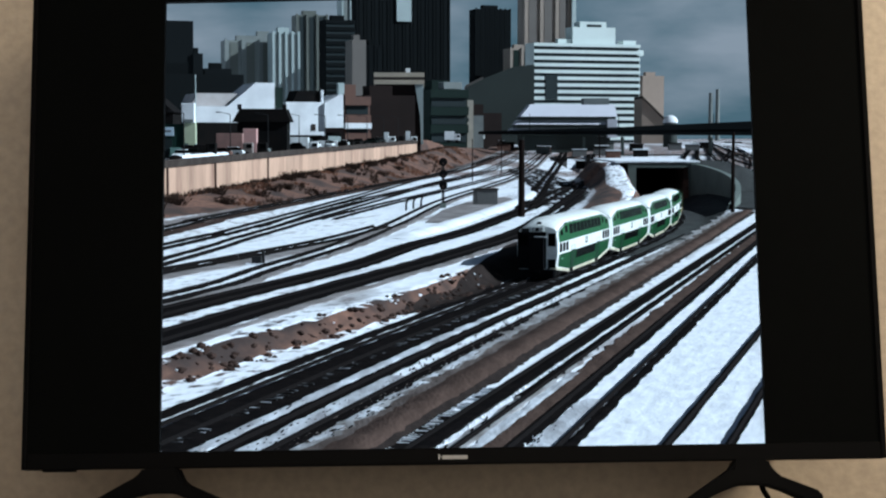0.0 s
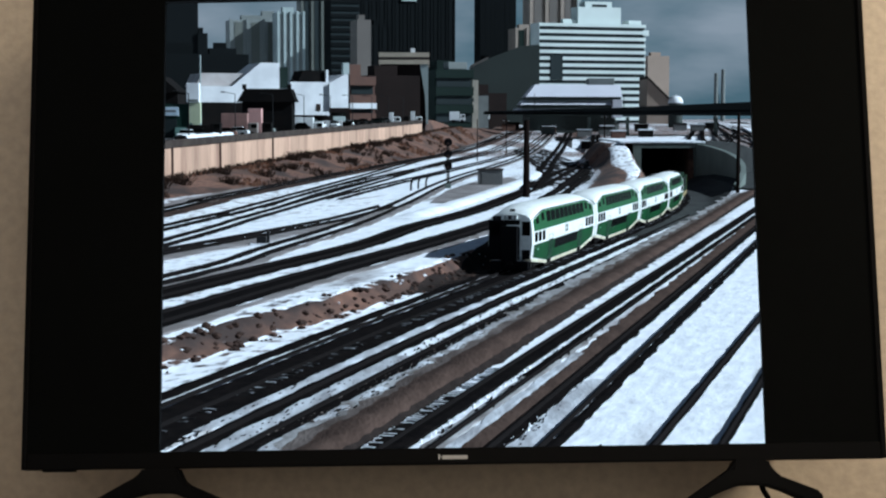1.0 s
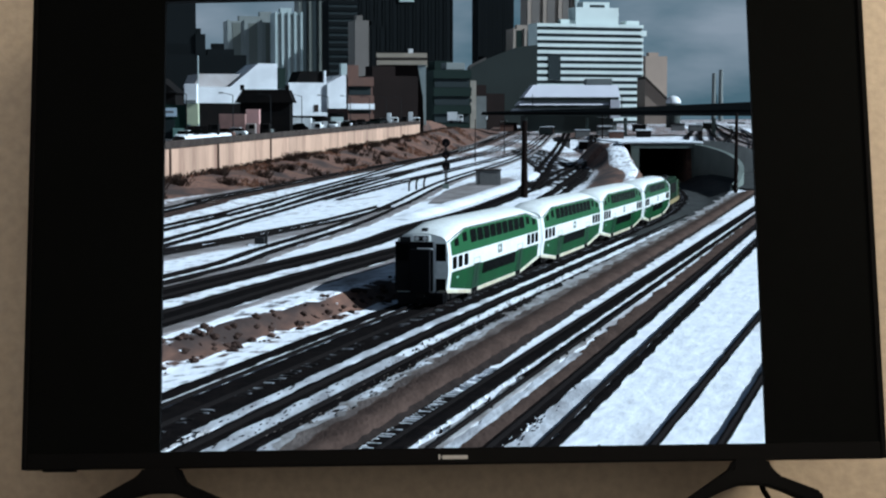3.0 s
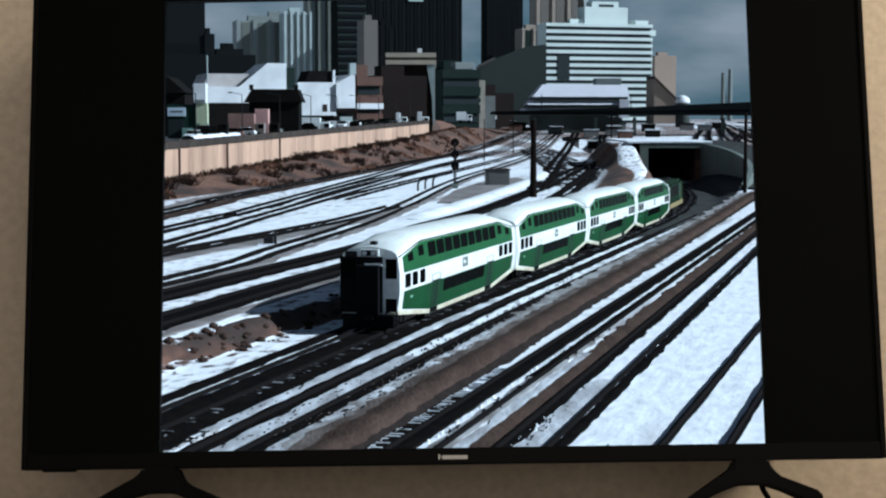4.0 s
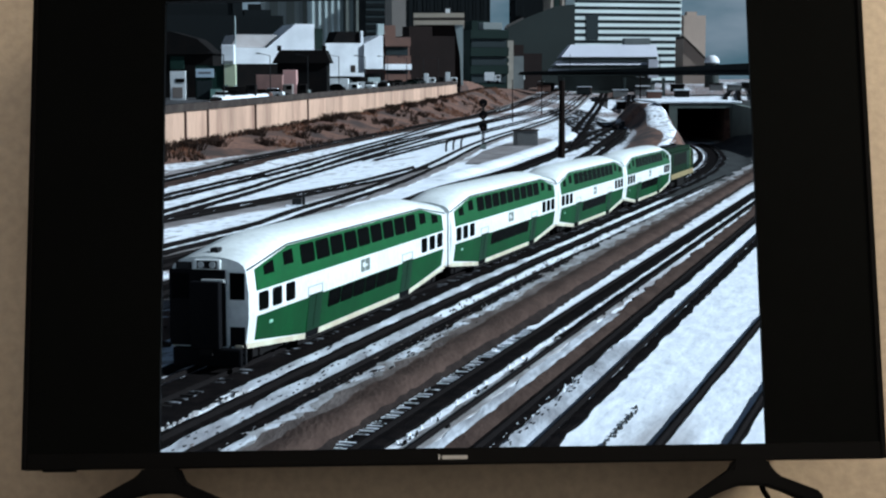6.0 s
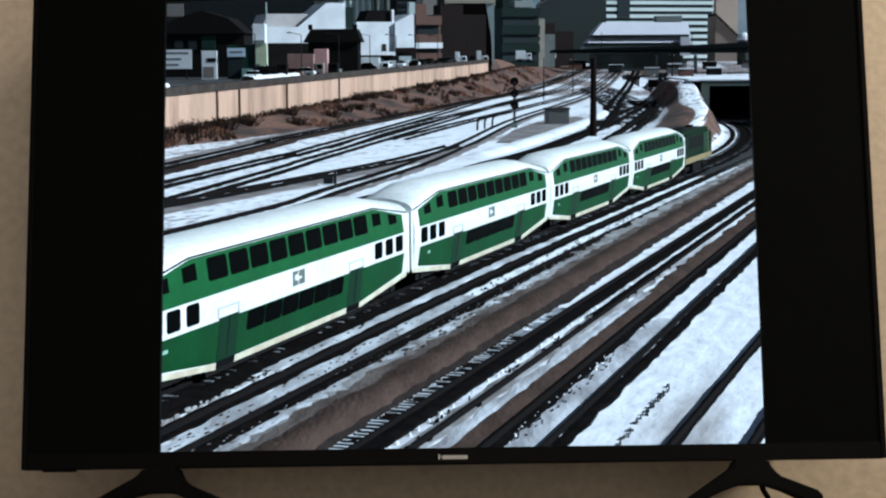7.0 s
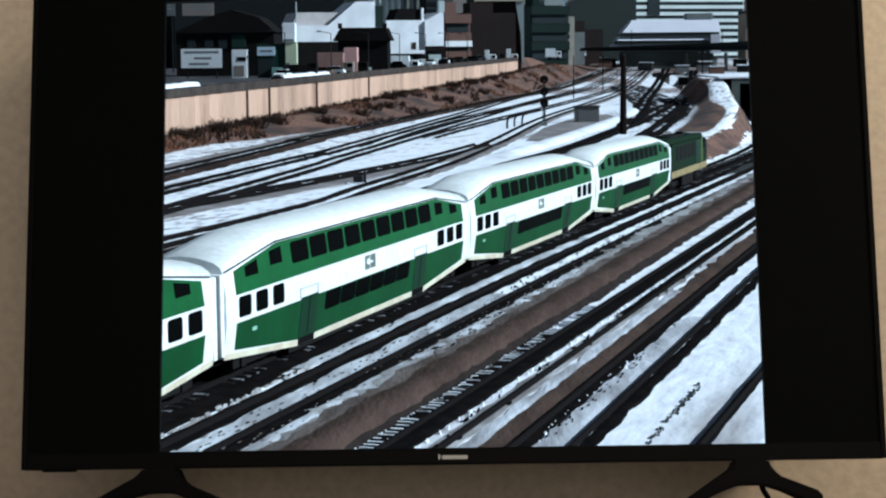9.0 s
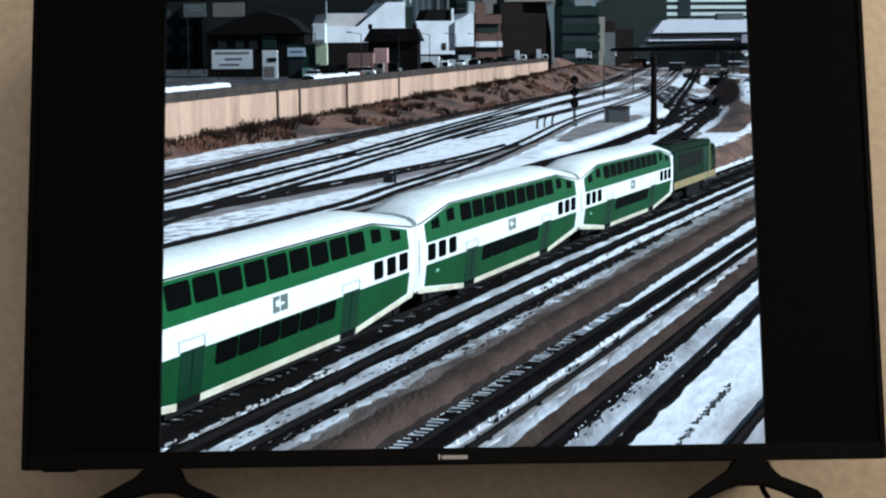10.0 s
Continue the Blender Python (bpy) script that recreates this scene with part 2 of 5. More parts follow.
def tube(bm, a, b, r0, r1=None, n=12):
    a, b = Vector(a), Vector(b)
    r1 = r0 if r1 is None else r1
    c = bmesh.ops.create_cone(bm, cap_ends=True, segments=n, radius1=r0, radius2=r1, depth=(b - a).length)["verts"]
    m = Matrix.Translation((a + b) / 2) @ (b - a).to_track_quat("Z", "Y").to_matrix().to_4x4()
    bmesh.ops.transform(bm, matrix=m, verts=c)
    return bm


def prism(bm, outline, axis, lo, hi):
    """A flat outline of (a, b) pairs pushed from lo to hi along x, y or z."""
    def at(a, b, c):
        return {"x": (c, a, b), "y": (a, c, b), "z": (a, b, c)}[axis]
    f0 = [bm.verts.new(at(a, b, lo)) for a, b in outline]
    f1 = [bm.verts.new(at(a, b, hi)) for a, b in outline]
    n = len(outline)
    bm.faces.new(f0)
    bm.faces.new(f1[::-1])
    for i in range(n):
        bm.faces.new((f0[i], f1[i], f1[(i + 1) % n], f0[(i + 1) % n]))
    bmesh.ops.recalc_face_normals(bm, faces=bm.faces)
    return bm


def bent_pipe(pts, r, n=8):
    """One round pipe through the bends, closed at its ends."""
    pts = [Vector(p) for p in pts]
    bm = bmesh.new()
    rings = []
    for i, p in enumerate(pts):
        d = (pts[min(i + 1, len(pts) - 1)] - pts[max(i - 1, 0)]).normalized()
        across = d.cross(Vector((0.0, 1.0, 0.0))).normalized()
        up = across.cross(d)
        rings.append([bm.verts.new(p + across * (r * math.cos(6.2832 * k / n)) + up * (r * math.sin(6.2832 * k / n))) for k in range(n)])
    for a, b in zip(rings, rings[1:]):
        for k in range(n):
            bm.faces.new((a[k], a[(k + 1) % n], b[(k + 1) % n], b[k])).smooth = True
    bm.faces.new(rings[0][::-1])
    bm.faces.new(rings[-1])
    bmesh.ops.recalc_face_normals(bm, faces=bm.faces)
    return bm


def smooth(a, b, v):
    u = min(1, max(0, (v - a) / (b - a)))
    return u * u * (3 - 2 * u)


# ---------------------------------------------------------------- the line of the train's track and the lie of the land
HEAD = math.tan(radians(15.0))


def track_x(y):
    x = -4.5 + HEAD * (min(y, 166) - 74.4)
    if y > 166:
        d = min(y, 330) - 166
        x += HEAD * d - 0.00076 * d * d
        if y > 330:
            x += (HEAD - 0.00152 * 164) * (y - 330)
    return x


def track_z(y):
    d = max(0.0, min(y, 330) - 76)
    return -0.0088 * d * d / (d + 12.0)


ARC = [(0.0, 74.4)]  # way along the track, y
for step_i in range(1, 330):
    y_prev = ARC[-1][1]
    ARC.append((ARC[-1][0] + math.hypot(1.0, track_x(y_prev + 1) - track_x(y_prev)), y_prev + 1))


def on_track(s):
    """The place on the track s metres behind the mark at y = 74.4."""
    if s <= 0:
        y = 74.4 + s * math.cos(radians(15.0))
    else:
        k = next(i for i in range(1, len(ARC)) if ARC[i][0] >= s)
        (s0, y0), (s1, y1) = ARC[k - 1], ARC[k]
        y = y0 + (y1 - y0) * (s - s0) / (s1 - s0)
    return Vector((track_x(y), y, track_z(y)))


def wall_x(y):
    """The foot of the retaining wall along the street."""
    return -33.0 + 0.1223 * (y - 215)


def bank_width(y):
    return 2.2 + 7.2 * smooth(165, 245, y)


def street_z(y):
    return 6.25 + 0.0085 * (min(y, 520) - 215)


def swell(y):
    """The yard climbs gently towards the city."""
    return 6.2 * smooth(400, 800, y)


def land(x, y):
    """Height of the ground."""
    off = x - track_x(y)
    base = track_z(y) * (1 - smooth(4.0, 9.0, off))
    edge = -4.8 + 1.9 * smooth(66, 100, y)
    wob = 0.35 * noise.noise((x * 0.25, y * 0.25, 0)) + 0.2 * noise.noise((x * 0.9, y * 0.9, 3))
    z = base + (0.9 - base) * smooth(edge + 0.1 + wob, edge - 1.3 + wob - 1.6 * smooth(110, 200, y), off) if off < 3 else base
    # mound beside and above the tunnel mouth
    z += smooth(-3.6, -6.5, off) * smooth(-14.0, -8.5, off) * (1.5 * smooth(196, 250, y) + 2.6 * smooth(282, 312, y)) * (1 - smooth(330, 360, y))
    if 313 < y < 350 and abs(off) > 5.9:
        z = max(z, 5.6 * smooth(-16, -9, off) * (1 - smooth(12, 30, off)) * (1 - smooth(335, 350, y)))
    d = x - wall_x(y)
    if y > 120 and d < 12:
        foot = 2.35 + 0.0108 * (min(y, 480) - 215)
        up = max(z, 0.9) + (foot - 0.9) * smooth(bank_width(y) + 1.0, 0.3, d)
        z = up if d > -4.5 else street_z(y) + 0.55
        z = 0.9 + (z - 0.9) * smooth(120, 135, y)
    if y > 520:
        z = z * (1 - smooth(520, 700, y)) + 0.9 * smooth(520, 700, y)
    return z + swell(y) * smooth(-4.5, 2.0, d)


def bareness(x, y):
    """Where snow has melted or slid off: the bank below the wall, the mound by the tunnel, the verge of the fan of tracks."""
    d, off = x - wall_x(y), x - track_x(y)
    b = smooth(bank_width(y) + 2.0, bank_width(y) + 0.2, d + 1.6 * noise.noise((x * 0.1, y * 0.05, 0))) * smooth(125, 150, y) * (1 - smooth(-5, -9, d)) if d > -10 else 0.0
    if 196 < y < 312 and -15 < off < -5:
        side = -6.5 - 3.5 * smooth(225, 295, y)
        b = max(b, smooth(196, 206, y) * smooth(-11.6, -10.4, off) * (1 - smooth(side - 0.8, side + 0.2, off)))
    if 205 < y < 312 and -10.5 < off < -2.8:
        b = b - 1.6 * smooth(205, 215, y) * smooth(-6.6 - 3.5 * smooth(225, 295, y), -5.6 - 3.5 * smooth(225, 295, y), off)
    if y > 325 and off > 9:
        b = max(b, smooth(325, 345, y) * smooth(9, 14, off) * (0.25 + 0.7 * noise.noise((x * 0.12, y * 0.03, 6))))
    if 4.6 < off < 6.6 and 40 < y < 140:
        b = max(b, 0.38 + 0.55 * noise.noise((x * 0.8, y * 0.4, 2)))
    if y > 340 and d > 0:
        b = max(b, 0.55 * smooth(340, 420, y) * smooth(0.3, 0.5, 0.5 + noise.noise((x * 0.06, y * 0.02, 4))))
    return b


def stepped(*spans):
    out = []
    for a, b, d in spans:
        n = max(1, round((b - a) / d))
        out += [a + (b - a) * i / n for i in range(n)]
    return out + [spans[-1][1]]


def build_ground():
    ys = [-900, -150, -30] + stepped((0, 45, 5), (45, 130, 0.8), (130, 230, 1.6), (230, 350, 2.0), (350, 640, 4)) + [700, 800, 1000, 1500, 2500, 4500]
    offs = [-3000, -900, -350, -180] + stepped((-110, -60, 1.0), (-60, -20, 0.8), (-20, -8, 0.8), (-8, 8, 0.4), (8, 30, 1.2), (30, 110, 5)) + [180, 400, 1000, 3000]
    verts, faces, bare = [], [], []
    for y in ys:
        c = track_x(max(0, y)) if y < 700 else track_x(700)
        for o in offs:
            x = c + o
            z = land(x, y)
            if 40 < y < 230 and abs(o) < 45:
                z += 0.05 * noise.noise((x * 1.3, y * 0.5, 8)) + 0.03 * noise.noise((x * 3.1, y * 1.5, 1))
            verts.append((x, y, z))
            bare.append(bareness(x, y))
    w = len(offs)
    for j in range(len(ys) - 1):
        for i in range(w - 1):
            a = j * w + i
            faces.append((a, a + 1, a + w + 1, a + w))
    me = bpy.data.meshes.new("ground")
    me.from_pydata(verts, [], faces)
    me.materials.append(SNOW_GROUND)
    me.attributes.new("bare", "FLOAT", "POINT").data.foreach_set("value", bare)
    for p in me.polygons:
        p.use_smooth = True
    tagged(new("ground", me), "snow-covered railway land with bare brown slopes", "ground", kind="structure")


# ---------------------------------------------------------------- tracks
def curve_through(points, step=2.0):
    """A smooth line through the bends of a track, as (x, y)."""
    pts = [Vector(p) for p in points]
    pts = [pts[0] * 2 - pts[1]] + pts + [pts[-1] * 2 - pts[-2]]
    out = []
    for i in range(1, len(pts) - 2):
        a, b, c, d = pts[i - 1:i + 3]
        n = max(2, int((c - b).length / step))
        for k in range(n):
            t = k / n
            out.append(0.5 * (2 * b + (c - a) * t + (2 * a - 5 * b + 4 * c - d) * t * t + (3 * b - a - 3 * c + d) * t ** 3))
    return out + [pts[-2]]


def frames_along(line):
    out = []
    for i, p in enumerate(line):
        d = (line[min(i + 1, len(line) - 1)] - line[max(i - 1, 0)]).normalized()
        out.append((p, d, Vector((d.y, -d.x))))
    return out


def ribbon(along, lo, hi, height, lift, ragged, seed):
    """A low bed beside a rail with crumbling edges."""
    rnd = random.Random(seed)
    bm = bmesh.new()
    rows = []
    for p, d, s in along:
        j0 = rnd.uniform(-ragged, ragged) + 1.6 * ragged * noise.noise((p.y * 0.4, seed, 0))
        j1 = rnd.uniform(-ragged, ragged) + 1.6 * ragged * noise.noise((p.y * 0.4, seed, 5))
        pts = [(lo + j0 - 0.04, -0.1), (lo + j0, lift), ((lo + hi) / 2, lift + 0.02), (hi + j1, lift), (hi + j1 + 0.04, -0.1)]
        rows.append([bm.verts.new((p.x + s.x * o, p.y + s.y * o, height(p) + z)) for o, z in pts])
    for a, b in zip(rows, rows[1:]):
        for i in range(len(a) - 1):
            bm.faces.new((a[i], a[i + 1], b[i + 1], b[i]))
    return bm


def between(along, y0=-1e6, y1=1e6):
    return [f for f in along if y0 <= f[0].y <= y1]


def crumb_mesh(along, lo, hi, height, lift, per_metre, size, seed, stretched=1.5):
    """Loose lumps lying along a track, each a low six-sided clod."""
    rnd = random.Random(seed)
    bm = bmesh.new()
    for (p, d, s), (q, _, _) in zip(along, along[1:]):
        run = (q - p).length
        want = run * per_metre
        for _ in range(int(want) + (rnd.random() < want % 1)):
            c = p + d * rnd.uniform(0, run) + s * rnd.uniform(lo, hi)
            r, z, turn = size * rnd.uniform(0.5, 1.3), height(c), rnd.uniform(0, 6.28)
            ring, cap = [], []
            for i in range(6):
                w = r * rnd.uniform(0.7, 1.2)
                a = turn + i * math.pi / 3
                o = d * (math.cos(a) * w * stretched) + s * (math.sin(a) * w * 0.7)
                ring.append(bm.verts.new((c.x + o.x, c.y + o.y, z - 0.05)))
                cap.append(bm.verts.new((c.x + o.x * 0.6, c.y + o.y * 0.6, z + lift + 0.01 + 0.25 * r)))
            for i in range(6):
                bm.faces.new((ring[i], ring[(i + 1) % 6], cap[(i + 1) % 6], cap[i]))
            bm.faces.new(cap)
    return bm


def rail_mesh(along, offset, height):
    bm = bmesh.new()
    prof = [(-0.07, 0.05), (-0.03, 0.08), (-0.035, 0.2), (0.035, 0.2), (0.03, 0.08), (0.07, 0.05)]
    rows = [[bm.verts.new((p.x + s.x * (offset + o), p.y + s.y * (offset + o), height(p) + z)) for o, z in prof] for p, d, s in along]
    for a, b in zip(rows, rows[1:]):
        for i in range(len(a) - 1):
            bm.faces.new((a[i], a[i + 1], b[i + 1], b[i]))
    return bm


def rail_track(name, points, height, beds, label, span=None, single=(0, 0), until=0, step=2.0, ragged=0.12, seed=1, verge=(), lift=0.035, gauge=0.75, crumbs=(), tie_mat=None, tie_half=0.12, pitch=0.62):
    """beds: strips of black ballast, as offsets from the middle; verge: strips of gravel or earth; span: from where to where a sleeper shows."""
    line = curve_through(points, step)
    along = frames_along(line)
    t = thing(name, label=label, category="railway track", group="tracks of the yard")
    for k, (lo, hi, *reach) in enumerate(beds):
        part("ballast", ribbon(between(along, *reach), lo, hi, height, lift, ragged, seed * 10 + k), BALLAST, t, "dark wet ballast clear of snow")
    for k, (lo, hi, mat, *reach) in enumerate(verge):
        part("verge", ribbon(between(along, *reach), lo, hi, height, 0.02, ragged * 2.5, seed * 10 + 5 + k), mat, t, "bare strip beside the rails")
    for k, (lo, hi, y0, y1, per_metre, size, mat) in enumerate(crumbs):
        lumps = part("loose_snow" if mat == SNOW else "loose_dirt", crumb_mesh(between(along, y0, y1), lo, hi, height, lift, per_metre, size, seed * 10 + k, 1.5 if mat == SNOW else 4.0), mat, t)
        tagged(lumps, kind="stuff")
    for o in (-gauge, gauge):
        part("rail", rail_mesh(along, o, height), RAIL_STEEL, t)
    if span is None:
        return t
    bm = box(bmesh.new(), *span, -tie_half, tie_half, -0.06, lift + 0.04)
    tie = bpy.data.meshes.new("sleeper")
    bm.to_mesh(tie)
    bm.free()
    tie.materials.append(tie_mat or TIMBER)
    rest, left, rnd = bmesh.new(), 0.0, random.Random(seed)
    for (p, d, s), (q, _, _) in zip(along, along[1:]):
        run = (q - p).length
        while left < run:
            c = p + d * left
            left += pitch
            if c.y > until or c.y < 40:
                continue
            m = Matrix.Translation((c.x, c.y, height(c) + rnd.uniform(-0.03, 0.012))) @ Matrix.Rotation(math.atan2(d.y, d.x) - math.pi / 2 + rnd.uniform(-0.03, 0.03), 4, "Z")
            if rnd.random() < 0.22:
                continue
            m = m @ Matrix.Translation((rnd.uniform(-0.25, 0.25) * (span[1] - span[0]) * 0.5, 0, 0))
            if single[0] < c.y < single[1]:
                shared("sleeper", tie, t, m)
            else:
                a, b = span
                vs = [rest.verts.new(m @ Vector(v)) for v in [(x, w * tie_half, z) for z in (lift + 0.035, -0.05) for x, w in ((a, -1), (b, -1), (b, 1), (a, 1))]]
                for f in ((0, 1, 2, 3), (0, 4, 5, 1), (1, 5, 6, 2), (2, 6, 7, 3), (3, 7, 4, 0)):
                    rest.faces.new([vs[i] for i in f])
        left -= run
    if rest.verts:
        tagged(part("far_sleeper_run", rest, tie_mat or TIMBER, t), kind="stuff")
    else:
        rest.free()
    return t


def straight(x_at, slope, y0, y1):
    return [(x_at + slope * (y - 74.4), y) for y in (y0, (y0 + y1) / 2, y1)]


def build_tracks():
    low = lambda p: track_z(p.y) * (1 - smooth(4.0, 9.0, p.x - track_x(p.y))) + 0.03
    high = lambda p: 0.93 + swell(p.y)
    rail_track("rail_track", [(track_x(y), y) for y in range(30, 316, 8)], lambda p: track_z(p.y) + 0.03, [(-2.15, -1.45), (-0.65, 1.95), (1.8, 2.25, 30, 54)],
               "railway track the train runs on, black ballast between snow", (0.75, 1.25), (42, 112), 300, step=0.8, ragged=0.05, seed=1, tie_mat=DIM_TIMBER, tie_half=0.1,
               crumbs=[(1.95, 2.4, 42, 66, 1.6, 0.06, BALLAST), (2.2, 2.55, 42, 56, 4.0, 0.06, DIRTY_SNOW)])
    rail_track("rail_track", straight(-0.51, 0.268, 30, 190), low, [(-1.27, -0.38), (0.73, 1.28)], "railway track beside the train, snow between its rails",
               step=0.8, ragged=0.05, seed=2, verge=[(1.9, 2.75, DIRTY_SNOW, 30, 84), (-0.36, 0.72, GREY_SNOW, 30, 72), (1.3, 1.88, GREY_SNOW, 30, 88), (-1.9, -1.3, GREY_SNOW, 54, 96)],
               crumbs=[(1.35, 2.3, 55, 74, 3.0, 0.09, BALLAST), (-0.3, 0.65, 42, 66, 3.0, 0.05, BALLAST), (-0.3, 0.65, 66, 110, 1.0, 0.05, BALLAST)])
    rail_track("rail_track", straight(5.75, 0.279, 30, 220), low, [(-0.75, -0.1), (-1.5, -0.7, 30, 62), (0.27, 0.55, 66, 220)],
               "railway track with snow-dusted sleepers beside a brown earth ridge", (-1.4, -0.8), (42, 68), 68, step=0.8, ragged=0.03, seed=3, lift=0.06, tie_half=0.05, pitch=0.4, tie_mat=SNOWY_TIMBER,
               verge=[(0.3, 1.0, DIRTY_SNOW, 30, 80), (1.05, 1.65, GREY_SNOW, 30, 74)], crumbs=[(-0.86, -0.78, 42, 70, 5.0, 0.05, SNOW), (-1.44, -1.36, 42, 66, 4.0, 0.05, SNOW), (0.04, 0.1, 42, 84, 1.6, 0.055, SNOW),
                                                               (0.2, 0.9, 42, 84, 1.5, 0.06, BALLAST)])
    rail_track("rail_track", straight(9.0, 0.274, 30, 260), low, [(-0.92, -0.4), (0.82, 1.22)], "railway track with a brown strip along one rail",
               step=0.8, ragged=0.05, seed=4, verge=[(-1.95, -0.93, RIDGE_SOIL), (-0.3, 0.72, GREY_SNOW, 30, 66)], crumbs=[(2.46, 2.62, 44, 53.5, 4.0, 0.045, DARK_GRAVEL), (-0.3, 0.0, 42, 60, 2.0, 0.05, BALLAST), (-0.5, -0.3, 42, 58, 1.5, 0.06, SNOW)])
    rail_track("rail_track", straight(14.86, 0.297, 30, 260), low, [(-1.22, -0.9), (0.82, 1.14)], "railway track almost buried in clean snow", step=0.8, ragged=0.015, seed=5, gauge=1.0)
    wide = [(-1.3, 1.3)]
    thin = [(-1.05, -0.5), (0.5, 1.05)]
    rail_track("rail_track", [(-22.5, 38), (-16.5, 62), (-11.3, 82.5), (-9.4, 90.5), (-4.4, 109.3), (1.1, 129.6), (9.7, 166), (15.5, 203)], high, [(-1.43, 1.43)],
               "railway track on a broad black ballast bed", ragged=0.08, seed=6, verge=[(1.5, 2.3, GRAVEL)])
    rail_track("rail_track", [(-21, 63), (-12.9, 93.6), (-10.85, 101), (-5.0, 122.8), (-1.4, 142.8), (4.6, 168.6), (13.2, 218)], high, [(-1.2, 1.2)],
               "railway track curving past a gravel island", ragged=0.08, seed=7)
    rail_track("rail_track", [(-21, 74), (-13.5, 104), (-11.55, 117.6), (-7.0, 146.5), (-3.0, 183), (3.6, 252), (20, 380), (46, 620)], high, thin,
               "railway track with thin dark lines of ballast", ragged=0.05, seed=8, verge=[(1.15, 1.9, GRAVEL)])
    rail_track("rail_track", [(-28, 84), (-18.2, 117), (-15.95, 125), (-14.5, 130.2), (-8.8, 152), (-4.5, 176)], high, thin, "siding that joins the next track at a switch", ragged=0.05, seed=9, verge=[(1.15, 2.8, GRAVEL)])
    rail_track("rail_track", [(-24.5, 82), (-18.2, 138.6), (-17.2, 150.6), (-15.4, 168), (-8.0, 241), (3, 344), (20, 480), (45, 690)], high, thin, "distant snow-covered railway track", ragged=0.05, seed=10)
    rail_track("rail_track", [(-28, 98), (-20.5, 156.4), (-19.0, 167.7), (-11.0, 256), (3.7, 421), (22, 560), (50, 760)], high, thin, "distant snow-covered railway track", ragged=0.05, seed=11)
    rail_track("rail_track", [(-31.5, 115), (-25.5, 181.8), (-24.4, 198.5), (-6.3, 344), (14.3, 495), (40, 700)], high, thin, "distant railway track below the retaining wall", ragged=0.06, seed=12, verge=[(1.2, 3.0, SOIL), (-3.0, -1.5, GRAVEL)])
    rail_track("rail_track", [(-16.5, 172), (-12.5, 222), (-2.0, 300), (14, 420), (36, 600)], high, thin, "distant railway track between two others", seed=17)
    rail_track("rail_track", [(-11.0, 190), (-5.5, 232), (6.0, 310), (22, 430), (44, 620)], high, thin, "distant railway track between two others", seed=18)
    thick = [(-1.45, -0.25), (0.25, 1.45)]
    for k, pts in enumerate(([(15.5, 203), (18.2, 222), (32, 330), (54, 540)], [(13.2, 218), (21.5, 275), (39, 400), (60, 600)], [(13.2, 218), (20, 290), (30, 400), (52, 620)],
                             [(15.5, 203), (21.8, 245), (37, 350), (66, 560)])):
        rail_track("rail_track", pts, high, thick, "dark railway track in the station throat", seed=13 + 20 * k, ragged=0.15)
    rail_track("rail_track", [(66, 330), (84, 430), (110, 560), (130, 700)], high, thin, "distant railway track beyond the tunnel mouth", seed=15)
    rail_track("rail_track", [(60, 370), (84, 480), (118, 640), (130, 720)], high, thin, "distant railway track beyond the tunnel mouth", seed=16)
    for k, (xa, xb) in enumerate(((72, 84), (79, 89), (86, 95), (94, 101), (103, 108))):
        rail_track("rail_track", [(xa, 420), (xb, 540), (xb * 0.42 + 81, 720), (146 + k * 1.5, 900)], high, [(-0.6, 0.6)], "far railway track leading under the road bridge", seed=30 + k, step=6.0)
    # brown ridge of earth between two tracks
    line = [Vector((-4.5 + 7.62 + HEAD * (y - 74.4), y)) for y in np.arange(30, 230, 0.6)]
    bm = bmesh.new()
    rnd = random.Random(5)
    rows = []
    for p, d, s in frames_along(line):
        k = 1 + 0.16 * noise.noise((p.y * 0.3, 0, 0)) + 0.1 * noise.noise((p.y * 1.1, 0, 4))
        edge = 0.55 * noise.noise((p.y * 0.22, 3, 0)) + 0.3 * noise.noise((p.y * 0.9, 7, 0))
        prof = [(-2.6 + edge, -0.04), (-1.6 + 0.6 * edge, 0.06), (-1.0, 0.14), (-0.7, 0.22), (-0.2, 0.38), (0.3, 0.38), (0.65, 0.22), (1.0, -0.05)]
        rows.append([bm.verts.new((p.x + s.x * (o * k + rnd.uniform(-.07, .07)), p.y + s.y * o * k, low(p) + z * k + rnd.uniform(-.05, .05))) for o, z in prof])
    for a, b in zip(rows, rows[1:]):
        for i in range(len(a) - 1):
            f = bm.faces.new((a[i], a[i + 1], b[i + 1], b[i]))
            # The last face is darker: the ridge's shaded side is put into its colour.
            f.smooth, f.material_index = True, (3, 2, 0, 0, 0, 0, 1)[i]
    ridge = thing("earth_ridge", label="long low ridge of bare brown earth dusted with snow", category="earth ridge", kind="structure")
    earth = part("earth", bm, RIDGE_SOIL, ridge)
    flank = between(frames_along(line), 42, 96)
    for name, lo, hi, per_metre, size, mat, seed in (("loose_dirt", -3.3, -1.5, 3.5, 0.07, GREY_EARTH, 71), ("loose_dirt", -3.6, -2.2, 2.0, 0.05, CINDER_SHADE, 72), ("loose_dirt", -2.4, -1.4, 3.0, 0.06, DIRTY_SNOW, 73)):
        tagged(part(name, crumb_mesh(flank, lo, hi, low, 0.03, per_metre, size, seed, 2.5), mat, ridge), kind="stuff")
    earth.data.materials.append(CINDER_SHADE)
    earth.data.materials.append(GREY_EARTH)
    earth.data.materials.append(DIRTY_SNOW)


